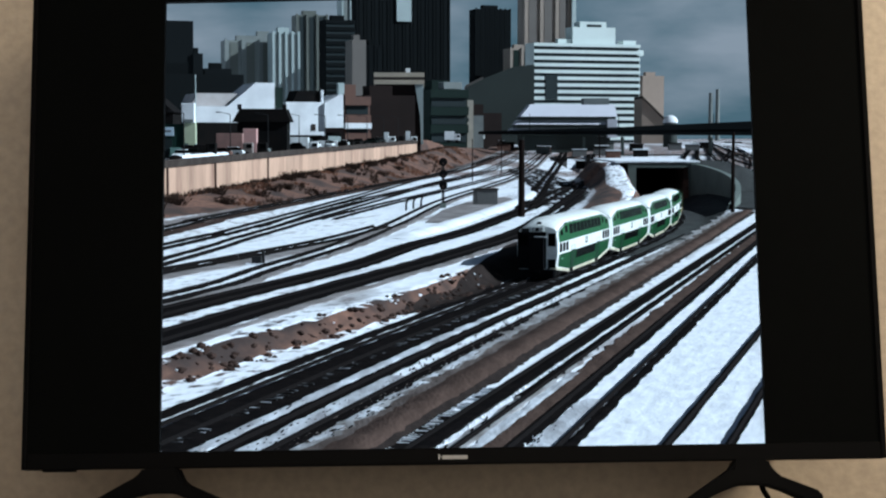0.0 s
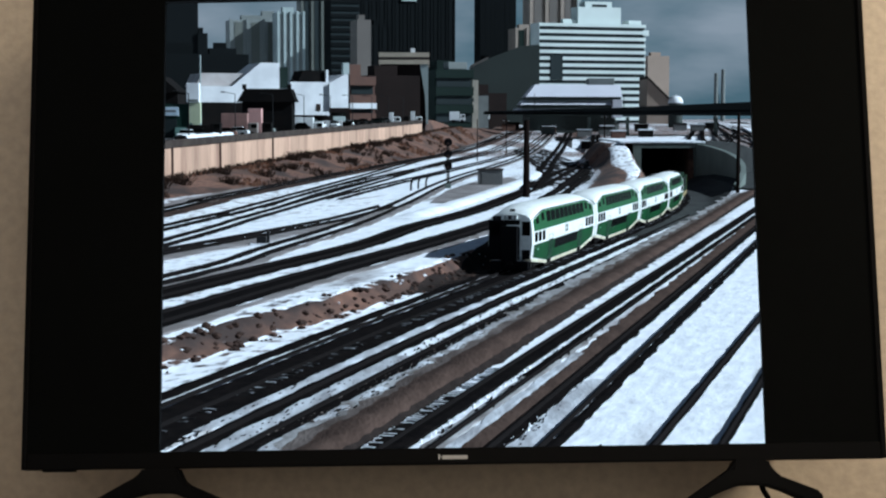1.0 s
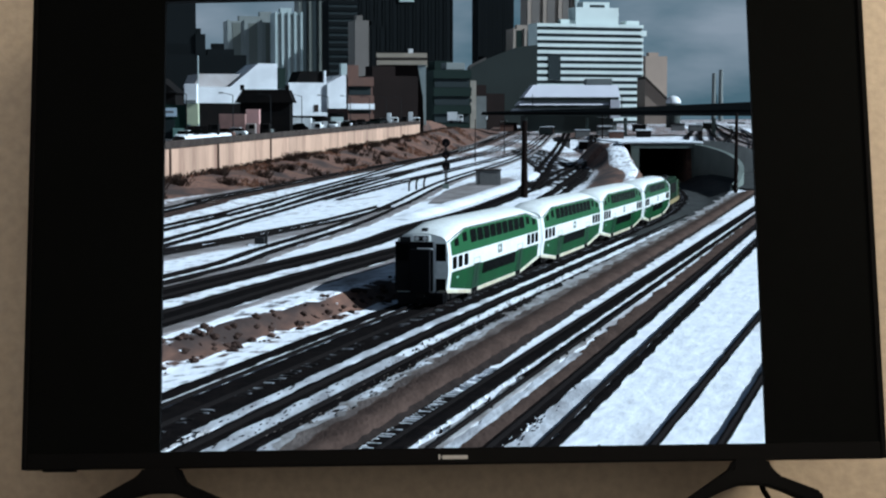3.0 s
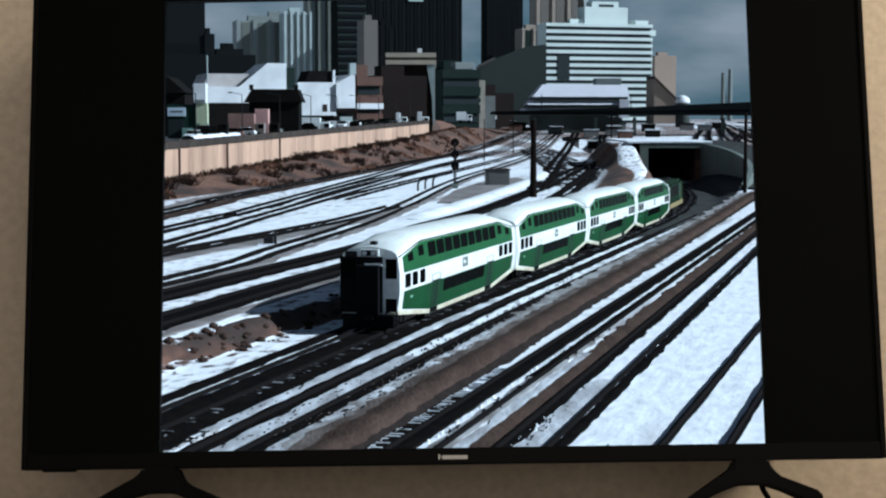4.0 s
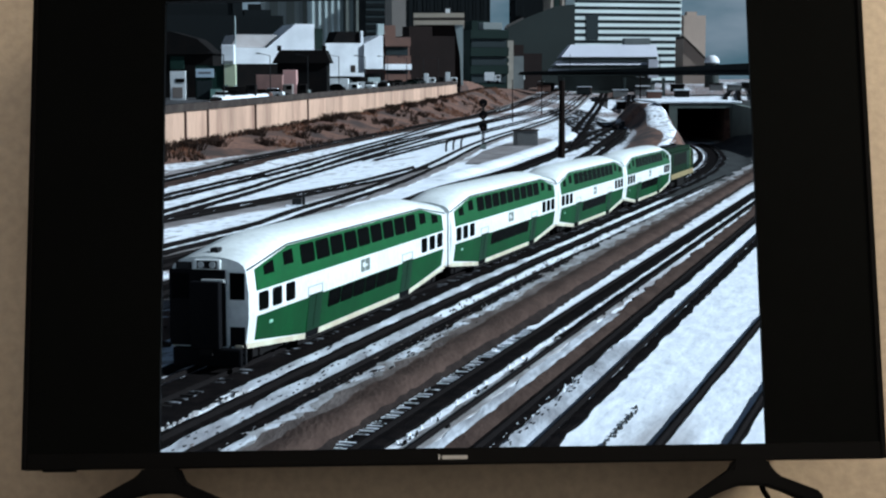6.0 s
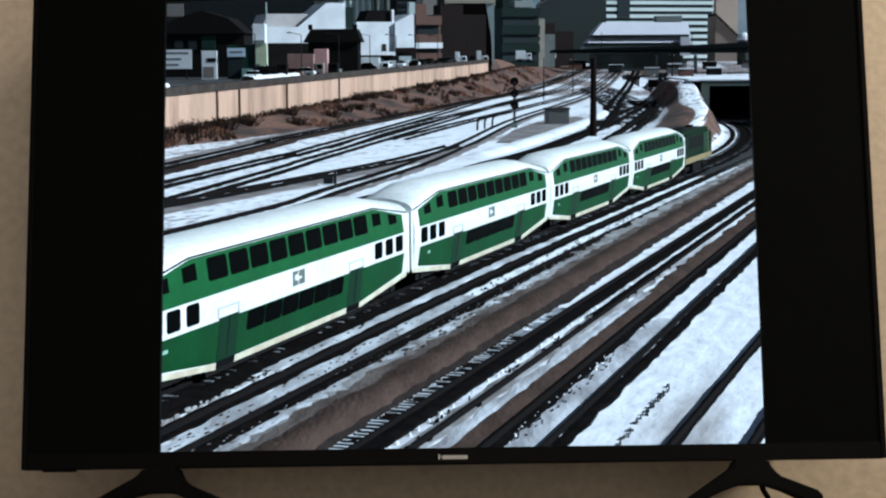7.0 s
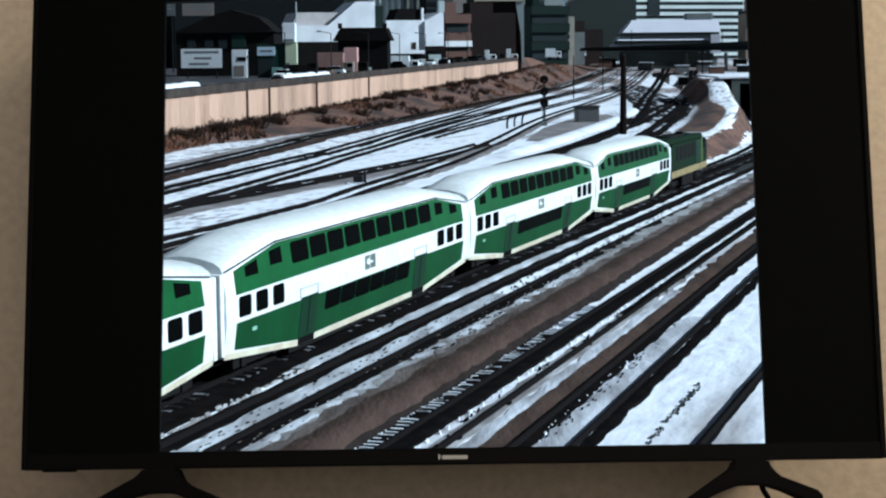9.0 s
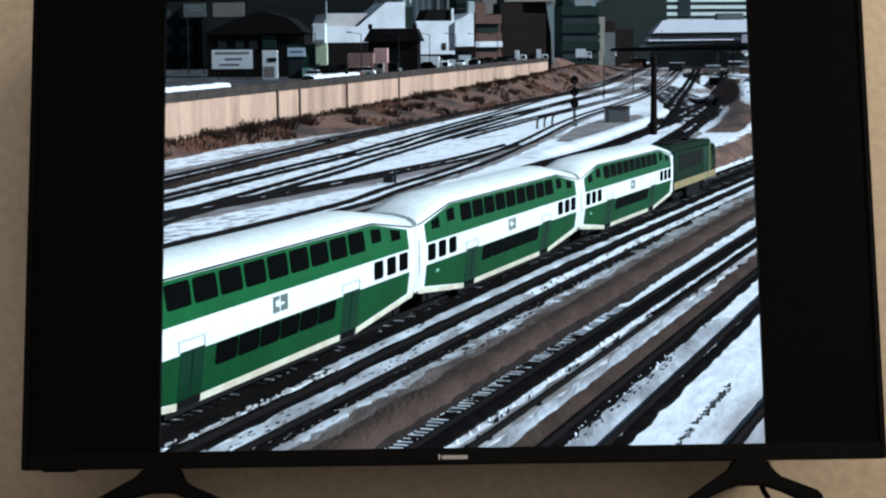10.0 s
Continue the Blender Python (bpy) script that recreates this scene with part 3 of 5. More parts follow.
def patch(name, y0, y1, lo, hi, lift, mat, label, step=2.0, cuts=8, seed=0):
    """Bare or darkened stretch of ground that follows the lie of the land, with an uneven border."""
    n = int((y1 - y0) / step)
    rows, bm = [], bmesh.new()
    for k in range(n + 1):
        y = y0 + (y1 - y0) * k / n
        pinch = min(1.0, 0.15 + 0.4 * min(k, n - k))
        a, b = lo(y) + 0.7 * noise.noise((y * 0.15, seed, 0)), hi(y) + 0.5 * noise.noise((y * 0.2, seed, 5))
        mid = (a + b) / 2
        row = []
        for i in range(cuts + 1):
            o = mid + (a + (b - a) * i / cuts - mid) * pinch
            x = track_x(y) + o
            row.append(bm.verts.new((x, y, land(x, y) + lift)))
        rows.append(row)
    for a, b in zip(rows, rows[1:]):
        for i in range(cuts):
            bm.faces.new((a[i], a[i + 1], b[i + 1], b[i])).smooth = True
    tagged(part(name, bm, mat), label, "ground", kind="structure")


def build_street():
    """Dark wet street along the top of the retaining wall."""
    bm = bmesh.new()
    rows = []
    for k in range(56):
        y = 140 + k * 6.0
        rows.append([bm.verts.new((wall_x(y) - o, y, max(street_z(y) + 0.62, land(wall_x(y) - o, y) + 0.06))) for o in (70.0, 30.0, 12.0, 6.0, 3.4)])
    for a, b in zip(rows, rows[1:]):
        for i in range(4):
            bm.faces.new((a[i], a[i + 1], b[i + 1], b[i]))
    bmesh.ops.recalc_face_normals(bm, faces=bm.faces)
    tagged(part("road", bm, ASPHALT), "dark wet asphalt street along the retaining wall", "road", kind="structure")


ASPHALT = material("wet_asphalt", (0.035, 0.034, 0.036), 0.8, spec=0.2, second=(0.16, 0.165, 0.175), scale=0.25, amount=0.7, space="World", spread=(0.52, 0.7), bump=0.3, bump_scale=10)


def build_patches():
    patch("ground_apron", 150, 312, lambda y: 1.9, lambda y: min(9.5, 2.8 + (y - 150) * 0.056), 0.1, DARK_GRAVEL, "damp dark gravel beside the track before the tunnel", seed=1)
    patch("ground_bank", 236, 326, lambda y: 8.5, lambda y: 15.0 + 6 * smooth(236, 300, y), 0.25, DARK_GRAVEL, "dark bare bank behind the wing wall", step=3.0, cuts=24, seed=2)
    # The train's cast shadow is put into this strip's dark colour.
    patch("ground_cinder", 98, 152, lambda y: -3.4 - max(0, y - 112) * 0.11, lambda y: -2.15, 0.09, CINDER_SHADE, "dark strip beside the train's track, the train's shadow put into its colour", step=1.0, seed=3)
    patch("ground_throat", 229, 470, lambda y: -23.0, lambda y: -13.0, 0.03, CINDER_SNOW, "black cinder with streaks of snow among converging tracks", step=3.0, seed=4)


# ---------------------------------------------------------------- the train
HALF = 12.85


def lean_in(z):
    """How far a carriage's side leans in at a height: upright along the middle band only."""
    return 0.13 * max(0.0, z - 2.95) + 0.13 * max(0.0, 2.05 - z)


def plate(outline, side, x0=1.5, thick=0.025, leaning=True):
    """A panel on the side of a car; the outline is (y, z)."""
    bm = prism(bmesh.new(), outline, "x", side * x0, side * (x0 + thick))
    if leaning:
        for v in bm.verts:
            v.co.x -= side * lean_in(v.co.z)
    return bm


def rounded(y0, y1, z0, z1, r=0.12):
    """A pane's outline with rounded corners."""
    out = []
    for cy, cz, a0 in ((y1 - r, z0 + r, -90), (y1 - r, z1 - r, 0), (y0 + r, z1 - r, 90), (y0 + r, z0 + r, 180)):
        out += [(cy + r * math.cos(radians(a0 + d)), cz + r * math.sin(radians(a0 + d))) for d in (0, 45, 90)]
    return out


def car_shell(front_cab):
    """White body with the hexagonal side outline: low between the bogies, higher floor and lower roof at the ends."""
    bm = bmesh.new()
    stations = [(-HALF, 1.0, 3.78), (-8.7, 0.62, 4.28), (-6.9, 0.45, 4.3), (6.9, 0.45, 4.3), (8.7, 0.62, 4.28), (HALF, 1.0, 3.78)]
    rows = []
    for y, zb, zt in stations:
        low, top = 1.5 - lean_in(zb + 0.2), 1.5 - lean_in(zt - 0.1)
        prof = [(low - 0.2, zb), (low - 0.03, zb + 0.08), (low, zb + 0.2), (1.5, 2.05), (1.5, 2.95), (top, zt - 0.1), (top - 0.08, zt + 0.1), (top - 0.33, zt + 0.27), (0.5, zt + 0.4), (0, zt + 0.44)]
        prof += [(-x, z) for x, z in prof[-2::-1]]
        rows.append([bm.verts.new((x, y, z)) for x, z in prof])
    n = len(rows[0])
    for a, b in zip(rows, rows[1:]):
        for i in range(n):
            f = bm.faces.new((a[i], b[i], b[(i + 1) % n], a[(i + 1) % n]))
            f.smooth = 4 < i < n - 6
    bm.faces.new(rows[0])
    bm.faces.new(rows[-1][::-1])
    bmesh.ops.recalc_face_normals(bm, faces=bm.faces)
    return bm


def bogie(parent, y):
    bm = boxes((-1.2, -1.0, y - 1.9, y + 1.9, 0.5, 0.85), (1.0, 1.2, y - 1.9, y + 1.9, 0.5, 0.85), (-1.0, 1.0, y - 0.3, y + 0.3, 0.5, 0.85), bevel=0.04)
    for dy in (-1.25, 1.25):
        box(bm, -1.28, -1.2, y + dy - 0.18, y + dy + 0.18, 0.5, 0.8, bevel=0.03)
        box(bm, 1.2, 1.28, y + dy - 0.18, y + dy + 0.18, 0.5, 0.8, bevel=0.03)
    frame_part = part("bogie", bm, BOGIE, parent, "dark iron bogie")
    for dy in (-1.25, 1.25):
        for x in (-0.75, 0.75):
            wb = tube(bmesh.new(), (x - 0.06, y + dy, 0.66), (x + 0.06, y + dy, 0.66), 0.43, n=20)
            tube(wb, (x - 0.1, y + dy, 0.66), (x + 0.1, y + dy, 0.66), 0.12, n=10)
            part("wheel", wb, BOGIE, frame_part)


def coach(name, label, cab=False):
    c = thing(name, label=label, category="train carriage", group="carriages of the train")
    part("body", car_shell(cab), WHITE, c, "white body with a rounded roof")
    for s in (1, -1):
        part("upper_panel", plate([(-HALF + 0.75, 2.95), (HALF - 0.75, 2.95), (HALF - 0.75, 3.7), (8.65, 4.22), (-8.65, 4.22), (-HALF + 0.75, 3.7)], s), GREEN, c, "green upper side panel")
        part("lower_panel", plate([(-HALF + 0.75, 1.2), (-6.9, 0.67), (6.9, 0.67), (HALF - 0.75, 1.2), (HALF - 0.75, 2.05), (-HALF + 0.75, 2.05)], s), SHADED_GREEN, c, "green lower side panel, its shade put into the paint")
        part("sill", plate([(-6.9, 0.44), (6.9, 0.44), (HALF, 0.99), (HALF, 1.18), (6.88, 0.64), (-6.88, 0.64), (-HALF, 1.18), (-HALF, 0.99)], s, 1.48, 0.035), CREAM, c, "cream sill strip")
        part("roof_edge", plate([(-HALF + 0.1, 3.71), (-8.65, 4.24), (8.65, 4.24), (HALF - 0.1, 3.71), (HALF - 0.1, 3.76), (8.65, 4.29), (-8.65, 4.29), (-HALF + 0.1, 3.76)], s, 1.47, 0.045), DARK_STEEL, c, "dark gutter line")
        for i in range(9):  # upper deck
            y = -7.5 + i * 1.7
            part("window", plate(rounded(y, y + 1.52, 3.38, 4.12), s, 1.5, 0.035), GLASS, c)
        for e in (1, -1):
            part("window", plate([(e * 8.3, 3.55), (e * 9.3, 3.55), (e * 9.3, 4.02), (e * 8.3, 4.08)][::e], s, 1.5, 0.033), GLASS, c)
            part("window", plate([(e * 10.3, 3.42), (e * 11.3, 3.42), (e * 11.3, 3.74), (e * 10.3, 3.88)][::e], s, 1.5, 0.033), GLASS, c)
            for y in (8.35, 9.7, 11.02):  # mezzanine
                part("window", plate(rounded(min(e * y, e * (y + 0.9)), max(e * y, e * (y + 0.9)), 2.2, 2.86, 0.1), s, 1.5, 0.03), GLASS, c)
            y = 6.1 * e
            # Doors and step wells are raised plates; recess shade is put into colour.
            door = part("door", plate([(y - 0.75, 0.7), (y + 0.75, 0.7), (y + 0.75, 2.12), (y - 0.75, 2.12)], s, 1.5, 0.04), DOOR_GREEN, c, "dark green double door, recess shade put into its colour")
            part("door_seam", plate([(y - 0.02, 0.8), (y + 0.02, 0.8), (y + 0.02, 2.1), (y - 0.02, 2.1)], s, 1.54, 0.006), BLACK, door)
            part("door_header", plate([(y - 0.85, 2.1), (y - 0.75, 2.1), (y - 0.75, 2.4), (y + 0.75, 2.4), (y + 0.75, 2.1), (y + 0.85, 2.1), (y + 0.85, 2.46), (y - 0.85, 2.46)], s, 1.5, 0.02), GREY_TRIM, c, "grey door header")
            part("step_well", plate([(y - 0.7, 0.46), (y + 0.7, 0.46), (y + 0.7, 0.7), (y - 0.7, 0.7)], s, 1.515, 0.03), BLACK, c)
        for i in range(6):  # lower deck
            y = -4.6 + i * 1.55
            part("window", plate(rounded(y, y + 1.5, 1.36, 2.03), s, 1.5, 0.035), GLASS, c)
        bm = plate([(-0.55, 2.3), (-0.05, 2.3), (-0.05, 2.46), (-0.35, 2.5), (-0.35, 2.68), (-0.05, 2.7), (-0.05, 2.82), (-0.55, 2.82)], s, 1.5, 0.012)
        prism(bm, [(0.05, 2.3), (0.6, 2.3), (0.6, 2.82), (0.05, 2.82), (0.05, 2.6), (0.35, 2.58), (0.35, 2.5), (0.05, 2.5)], "x", s * 1.5, s * 1.512)
        part("emblem", bm, LOGO, c, "plain grey emblem")
        part("marker_light", plate([(-10.9, 1.62), (-10.55, 1.62), (-10.55, 1.74), (-10.9, 1.74)], s, 1.52, 0.02), PALE_GREEN, c)
    for e in (-1, 1):
        if not (cab and e == -1):
            part("diaphragm", boxes((-1.44, 1.44, min(e * HALF, e * (HALF + 0.26)), max(e * HALF, e * (HALF + 0.26)), 1.1, 3.7), bevel=0.05), WHITE, c, "pale full-width gangway bellows")
        bogie(c, e * 9.9)
    part("underframe", boxes((-1.25, 1.25, -7.4, 7.4, 0.26, 0.47), (-0.25, 0.25, -13.2, 13.2, 0.75, 1.0), bevel=0.03), BOGIE, c, "dark underframe and couplers")
    if cab:
        f = -HALF
        # Black paint, with the front's shade put into the same black.
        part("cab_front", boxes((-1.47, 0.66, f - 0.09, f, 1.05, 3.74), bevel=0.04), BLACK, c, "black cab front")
        part("gangway", boxes((-0.55, 0.55, f - 0.4, f - 0.1, 1.0, 3.35), bevel=0.05), BLACK, c, "black gangway door")
        part("windscreen", boxes((0.8, 1.36, f - 0.03, f, 2.7, 3.65), bevel=0.02), GLASS, c)
        part("windscreen", boxes((-1.36, -0.7, f - 0.11, f - 0.085, 2.7, 3.6), bevel=0.01), GLASS, c)
        # Raised black plate: the step recess's shade is its colour.
        part("step_recess", boxes((0.8, 1.36, f - 0.03, f, 1.05, 1.75), bevel=0.02), BLACK, c)
        part("cab_steps", boxes((0.78, 1.42, f - 0.12, f, 0.45, 0.55), (0.78, 1.42, f - 0.12, f, 0.75, 0.82), (0.78, 0.84, f - 0.1, f, 0.45, 1.1), (1.36, 1.42, f - 0.1, f, 0.45, 1.1)), DARK_STEEL, c)
        part("pilot", boxes((-1.3, 1.3, f - 0.25, f + 0.2, 0.35, 1.0), bevel=0.08), BLACK, c, "black pilot plate")
        part("headlight_box", boxes((-0.5, 0.5, f - 0.12, f + 0.4, 3.75, 4.1), bevel=0.06), WHITE, c)
        part("visor", boxes((-0.2, 0.66, f - 0.2, f - 0.09, 3.3, 3.42), bevel=0.03), GREY_TRIM, c, "grey visor above the gangway")
        for x in (-0.22, 0.22):
            part("headlight", tube(bmesh.new(), (x, f - 0.16, 3.92), (x, f - 0.1, 3.92), 0.12, n=16), GREY_TRIM, c)
        part("number_box", boxes((-1.2, -0.62, f - 0.1, f + 0.1, 3.74, 4.0), bevel=0.04), DARK_STEEL, c)
        # Another raised plate, black for the shade around the headlights.
        part("lamp_recess", boxes((-0.38, 0.38, f - 0.14, f - 0.1, 3.78, 4.06), bevel=0.01), BLACK, c)
        part("step_lamp", boxes((1.0, 1.3, f - 0.06, f - 0.03, 1.0, 1.12), bevel=0.01), CREAM, c)
        part("horn", boxes((-0.15, 0.15, f + 0.5, f + 0.9, 4.15, 4.45), bevel=0.04), DARK_STEEL, c)
    return c


DOOR_GREEN = material("dark_green_door_paint", (0.004, 0.03, 0.013), 0.4, spec=0.1)
GREY_TRIM = material("grey_trim_paint", (0.5, 0.52, 0.52), 0.5)
PALE_GREEN = material("pale_marker_lens", (0.3, 0.6, 0.45), 0.3)


def locomotive():
    c = thing("locomotive", label="dark green diesel locomotive with a tan stripe pushing the train", category="locomotive")
    bm = bmesh.new()
    prism(bm, [(-8.6, 1.2), (8.6, 1.2), (8.6, 2.7), (8.3, 3.9), (7.6, 4.15), (-8.2, 4.15), (-8.6, 3.9)], "x", -1.45, 1.45)
    bmesh.ops.bevel(bm, geom=[e for e in bm.edges if abs(e.verts[0].co.x - e.verts[1].co.x) < 0.01 and min(v.co.z for v in e.verts) > 2.8], offset=0.35, segments=4, affect="EDGES")
    part("body", bm, LOCO_GREEN, c, "dark green grimy body")
    for s in (1, -1):
        part("stripe", plate([(-8.5, 1.25), (8.5, 1.25), (8.5, 1.75), (-8.5, 1.75)], s, 1.45, leaning=False), LOCO_TAN, c, "tan side stripe")
        for y in (-6.5, -4.6, -2.7, -0.8, 1.1):
            part("grille", plate([(y, 2.5), (y + 1.5, 2.5), (y + 1.5, 3.6), (y, 3.6)], s, 1.45, leaning=False), BOGIE, c)
        part("cab_window", plate([(6.2, 2.9), (7.4, 2.9), (7.3, 3.7), (6.2, 3.7)], s, 1.45, leaning=False), GLASS, c)
        part("cab_edge", plate([(5.6, 1.8), (5.95, 1.8), (5.95, 3.9), (5.6, 3.9)], s, 1.45, 0.03, leaning=False), LOCO_LIME, c, "yellow-green upright stripe")
        part("side_panel", plate([(2.9, 1.85), (5.5, 1.85), (5.5, 3.7), (2.9, 3.7)], s, 1.45, 0.02, leaning=False), DOOR_GREEN, c, "cleaner green side panel")
        part("handrail", plate([(6.0, 1.9), (6.06, 1.9), (6.06, 3.3), (6.0, 3.3)], s, 1.5, 0.04, leaning=False), LOCO_TAN, c)
    part("rear_stripe", boxes((-1.4, 1.4, 8.6, 8.63, 1.25, 2.2)), LOCO_TAN, c)
    part("fuel_tank", boxes((-1.3, 1.3, -2.6, 2.6, 0.3, 1.15), bevel=0.15), BOGIE, c)
    part("fan", tube(bmesh.new(), (0, -3, 4.1), (0, -3, 4.28), 0.8, n=24), DARK_STEEL, c)
    part("fan", tube(bmesh.new(), (0, 0, 4.1), (0, 0, 4.28), 0.8, n=24), DARK_STEEL, c)
    part("exhaust_stack", boxes((-0.3, 0.3, 3.0, 4.0, 4.1, 4.4), bevel=0.05), DARK_STEEL, c)
    for e in (-1, 1):
        bogie(c, e * 5.9)
    return c


TRAIN = []


def build_train():
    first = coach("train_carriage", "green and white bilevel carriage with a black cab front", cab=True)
    second = coach("train_carriage", "green and white bilevel carriage with dark windows, coupled in the train")
    TRAIN.append((first, 12.4))
    TRAIN.append((second, 12.65 + 26.25))
    for k in (2, 3):
        TRAIN.append((copy_thing(second, pose(0, 0, 0)), 12.65 + 26.25 * k))
    TRAIN.append((locomotive(), 104.6 + 8.7))


def front_at(t):
    """Metres of the first carriage's nose behind the mark."""
    return 50.1 - 11.1 * t - 0.2 * smooth(4.0, 7.5, t)


# ---------------------------------------------------------------- tunnel mouth, wall, railway furniture
def build_tunnel():
    t = thing("tunnel_portal", label="dark concrete tunnel mouth under a snowy embankment", category="tunnel", kind="structure")
    x0, x1, y0 = 39.7, 49.6, 312.0
    part("lintel", boxes((x0 - 1.5, x1 + 1.5, y0, y0 + 1.6, 4.6, 5.5), bevel=0.06), GREY_CONCRETE, t)
    part("jamb", boxes((x0 - 1.5, x0, y0, y0 + 1.6, -3.2, 4.6)), GREY_CONCRETE, t)
    part("jamb", boxes((x1, x1 + 1.5, y0, y0 + 1.6, -3.2, 4.6)), GREY_CONCRETE, t)
    # The darkness inside the bore is put into this black lining.
    part("bore", boxes((x0 - 0.5, x0, y0 + 1.6, y0 + 60, -3.2, 4.6), (x1, x1 + 0.5, y0 + 1.6, y0 + 60, -3.2, 4.6), (x0 - 0.5, x1 + 0.5, y0 + 1.6, y0 + 60, 4.6, 5.1), (x0 - 0.5, x1 + 0.5, y0 + 60, y0 + 60.5, -3.2, 5.1)), BLACK, t, "black tunnel lining, its inner shade put into the colour")
    part("snow_cap", boxes((x0 - 4, x1 + 2.0, y0 - 0.2, y0 + 40, 5.5, 5.9), bevel=0.15), SNOW, t, "snow lying on the lintel")
    # curved wing wall that falls away towards the open
    bm = bmesh.new()
    rows = []
    for k in range(25):
        u = k / 24
        y = y0 + 0.5 - 74 * u
        x = x1 + 0.2 - 6.2 * u * u + 2.5 * math.sin(u * math.pi)
        top = 5.4 - 4.6 * u ** 1.3
        rows.append([bm.verts.new(p) for p in ((x, y, -3.4), (x, y, top), (x + 0.8, y, top), (x + 0.8, y, -3.4))])
    for a, b in zip(rows, rows[1:]):
        for i in range(3):
            bm.faces.new((a[i], b[i], b[i + 1], a[i + 1]))
    part("wing_wall", bm, GREY_CONCRETE, t, "curved grey-green concrete wing wall")


def build_retaining_wall():
    w = thing("retaining_wall", label="long tan concrete retaining wall with dirt stains and a dark coping", category="retaining wall", kind="structure")
    y = 150.0
    k = 0
    rnd = random.Random(11)
    while y < 470:
        ln = 5.0 if y < 330 else 10.0
        a = Vector((wall_x(y), y, 0))
        b = Vector((wall_x(y + ln), y + ln, 0))
        d = (b - a).normalized()
        yaw = math.degrees(math.atan2(d.y, d.x))
        top = street_z(y) + 0.1
        seg = part("wall_panel", boxes((0.02, ln * 1.0075 - 0.02, 0, 0.5, 0.6, top)), CONCRETE, w)
        seg.matrix_local = pose(a.x, a.y, 0, 0, 0, yaw)
        cop = part("coping", boxes((0, ln * 1.0075, -0.15, 0.65, top + 0.003, top + 1.0), bevel=0.05), DARK_COPING, w, "dark dirty coping")
        cop.matrix_local = pose(a.x, a.y, 0, 0, 0, yaw)
        if y in (205, 215, 240, 275):
            rib = part("buttress", boxes((0, 0.45, -0.22, 0, 1.0, top), bevel=0.04), STAINED_CONCRETE, w, "dark stained buttress")
            rib.matrix_local = pose(a.x, a.y, 0, 0, 0, yaw)
        y += ln
        k += 1


STAINED_CONCRETE = material("stained_concrete", (0.09, 0.055, 0.045), 0.95, spec=0.05, second=(0.04, 0.028, 0.025), scale=0.6, space="World")
DARK_COPING = material("dirty_coping", (0.04, 0.031, 0.028), 0.95, spec=0.05, second=(0.085, 0.07, 0.06), scale=0.4, space="World")


def bush(name, x, y, z, size, seed, label):
    rnd = random.Random(seed)
    bm = bmesh.new()
    for _ in range(int(70 * size)):
        a, lean = rnd.uniform(0, 6.28), rnd.uniform(0.1, 0.9)
        r = rnd.uniform(0, 0.7) * size
        p = Vector((math.cos(a) * r * 1.8, math.sin(a) * r, 0))
        q = p + Vector((math.cos(a) * lean, math.sin(a) * lean, 1)) * rnd.uniform(0.6, 1.3) * size
        tube(bm, p, q, 0.05, 0.015, n=4)
        for _ in range(3):
            c = p.lerp(q, rnd.uniform(0.4, 1))
            e = c + Vector((rnd.uniform(-1, 1), rnd.uniform(-1, 1), rnd.uniform(0.1, 0.8))) * 0.5 * size
            tube(bm, c, e, 0.035, 0.01, n=3)
    b = thing(name, pose(x, y, z), label, "bush", "bare bushes on the bank")
    part("growth", bm, TWIG, b)


TWIG = material("dead_twigs", (0.035, 0.022, 0.017), 0.95, spec=0.03)


def signal_mast():
    s = thing("railway_signal", pose(2.6, 222, 0.93), "dark railway signal mast with round signal heads", "railway signal")
    bm = tube(bmesh.new(), (0, 0, 0), (0, 0, 6.6), 0.13, 0.09)
    part("mast", bm, DARK_STEEL, s)
    part("base", boxes((-0.4, 0.4, -0.4, 0.4, 0, 0.6), bevel=0.05), GREY_CONCRETE, s)
    for z in (6.1, 4.5, 3.0):
        hd = part("signal_head", tube(bmesh.new(), (0, -0.3, z), (0, -0.05, z), 0.55, n=20), BLACK, s)
        for dz in (-0.2, 0.2):
            part("lens", tube(bmesh.new(), (0, -0.42, z + dz), (0, -0.3, z + dz), 0.13, n=12), RED_LENS, hd)
        part("visor", tube(bmesh.new(), (0, -0.55, z + 0.26), (0, -0.3, z + 0.26), 0.2, n=12), BLACK, hd)
    bm = bmesh.new()
    for z in np.arange(0.6, 6.2, 0.4):
        tube(bm, (-0.2, 0.25, z), (0.2, 0.25, z), 0.02, n=6)
    tube(bm, (-0.2, 0.25, 0), (-0.2, 0.25, 6.3), 0.03, n=6)
    tube(bm, (0.2, 0.25, 0), (0.2, 0.25, 6.3), 0.03, n=6)
    part("ladder", bm, DARK_STEEL, s)


RED_LENS = material("dull_red_lens", (0.04, 0.012, 0.008), 0.5)


def pole(x, y, z, h, r, arms, label, lean=0.0):
    p = thing("utility_pole", pose(x, y, z, 0, lean, 0), label, "utility pole", "poles of the yard")
    part("shaft", tube(bmesh.new(), (0, 0, -0.3), (0, 0, h), r, r * 0.75), POLE_WOOD, p)
    for z1, w in arms:
        part("crossarm", boxes((-w, w, -0.08, 0.08, z1, z1 + 0.18), bevel=0.02), POLE_WOOD, p)
        for x1 in (-w * 0.85, -w * 0.4, w * 0.4, w * 0.85):
            part("insulator", tube(bmesh.new(), (x1, 0, z1 + 0.18), (x1, 0, z1 + 0.36), 0.06, 0.04, n=8), GREY_TRIM, p)


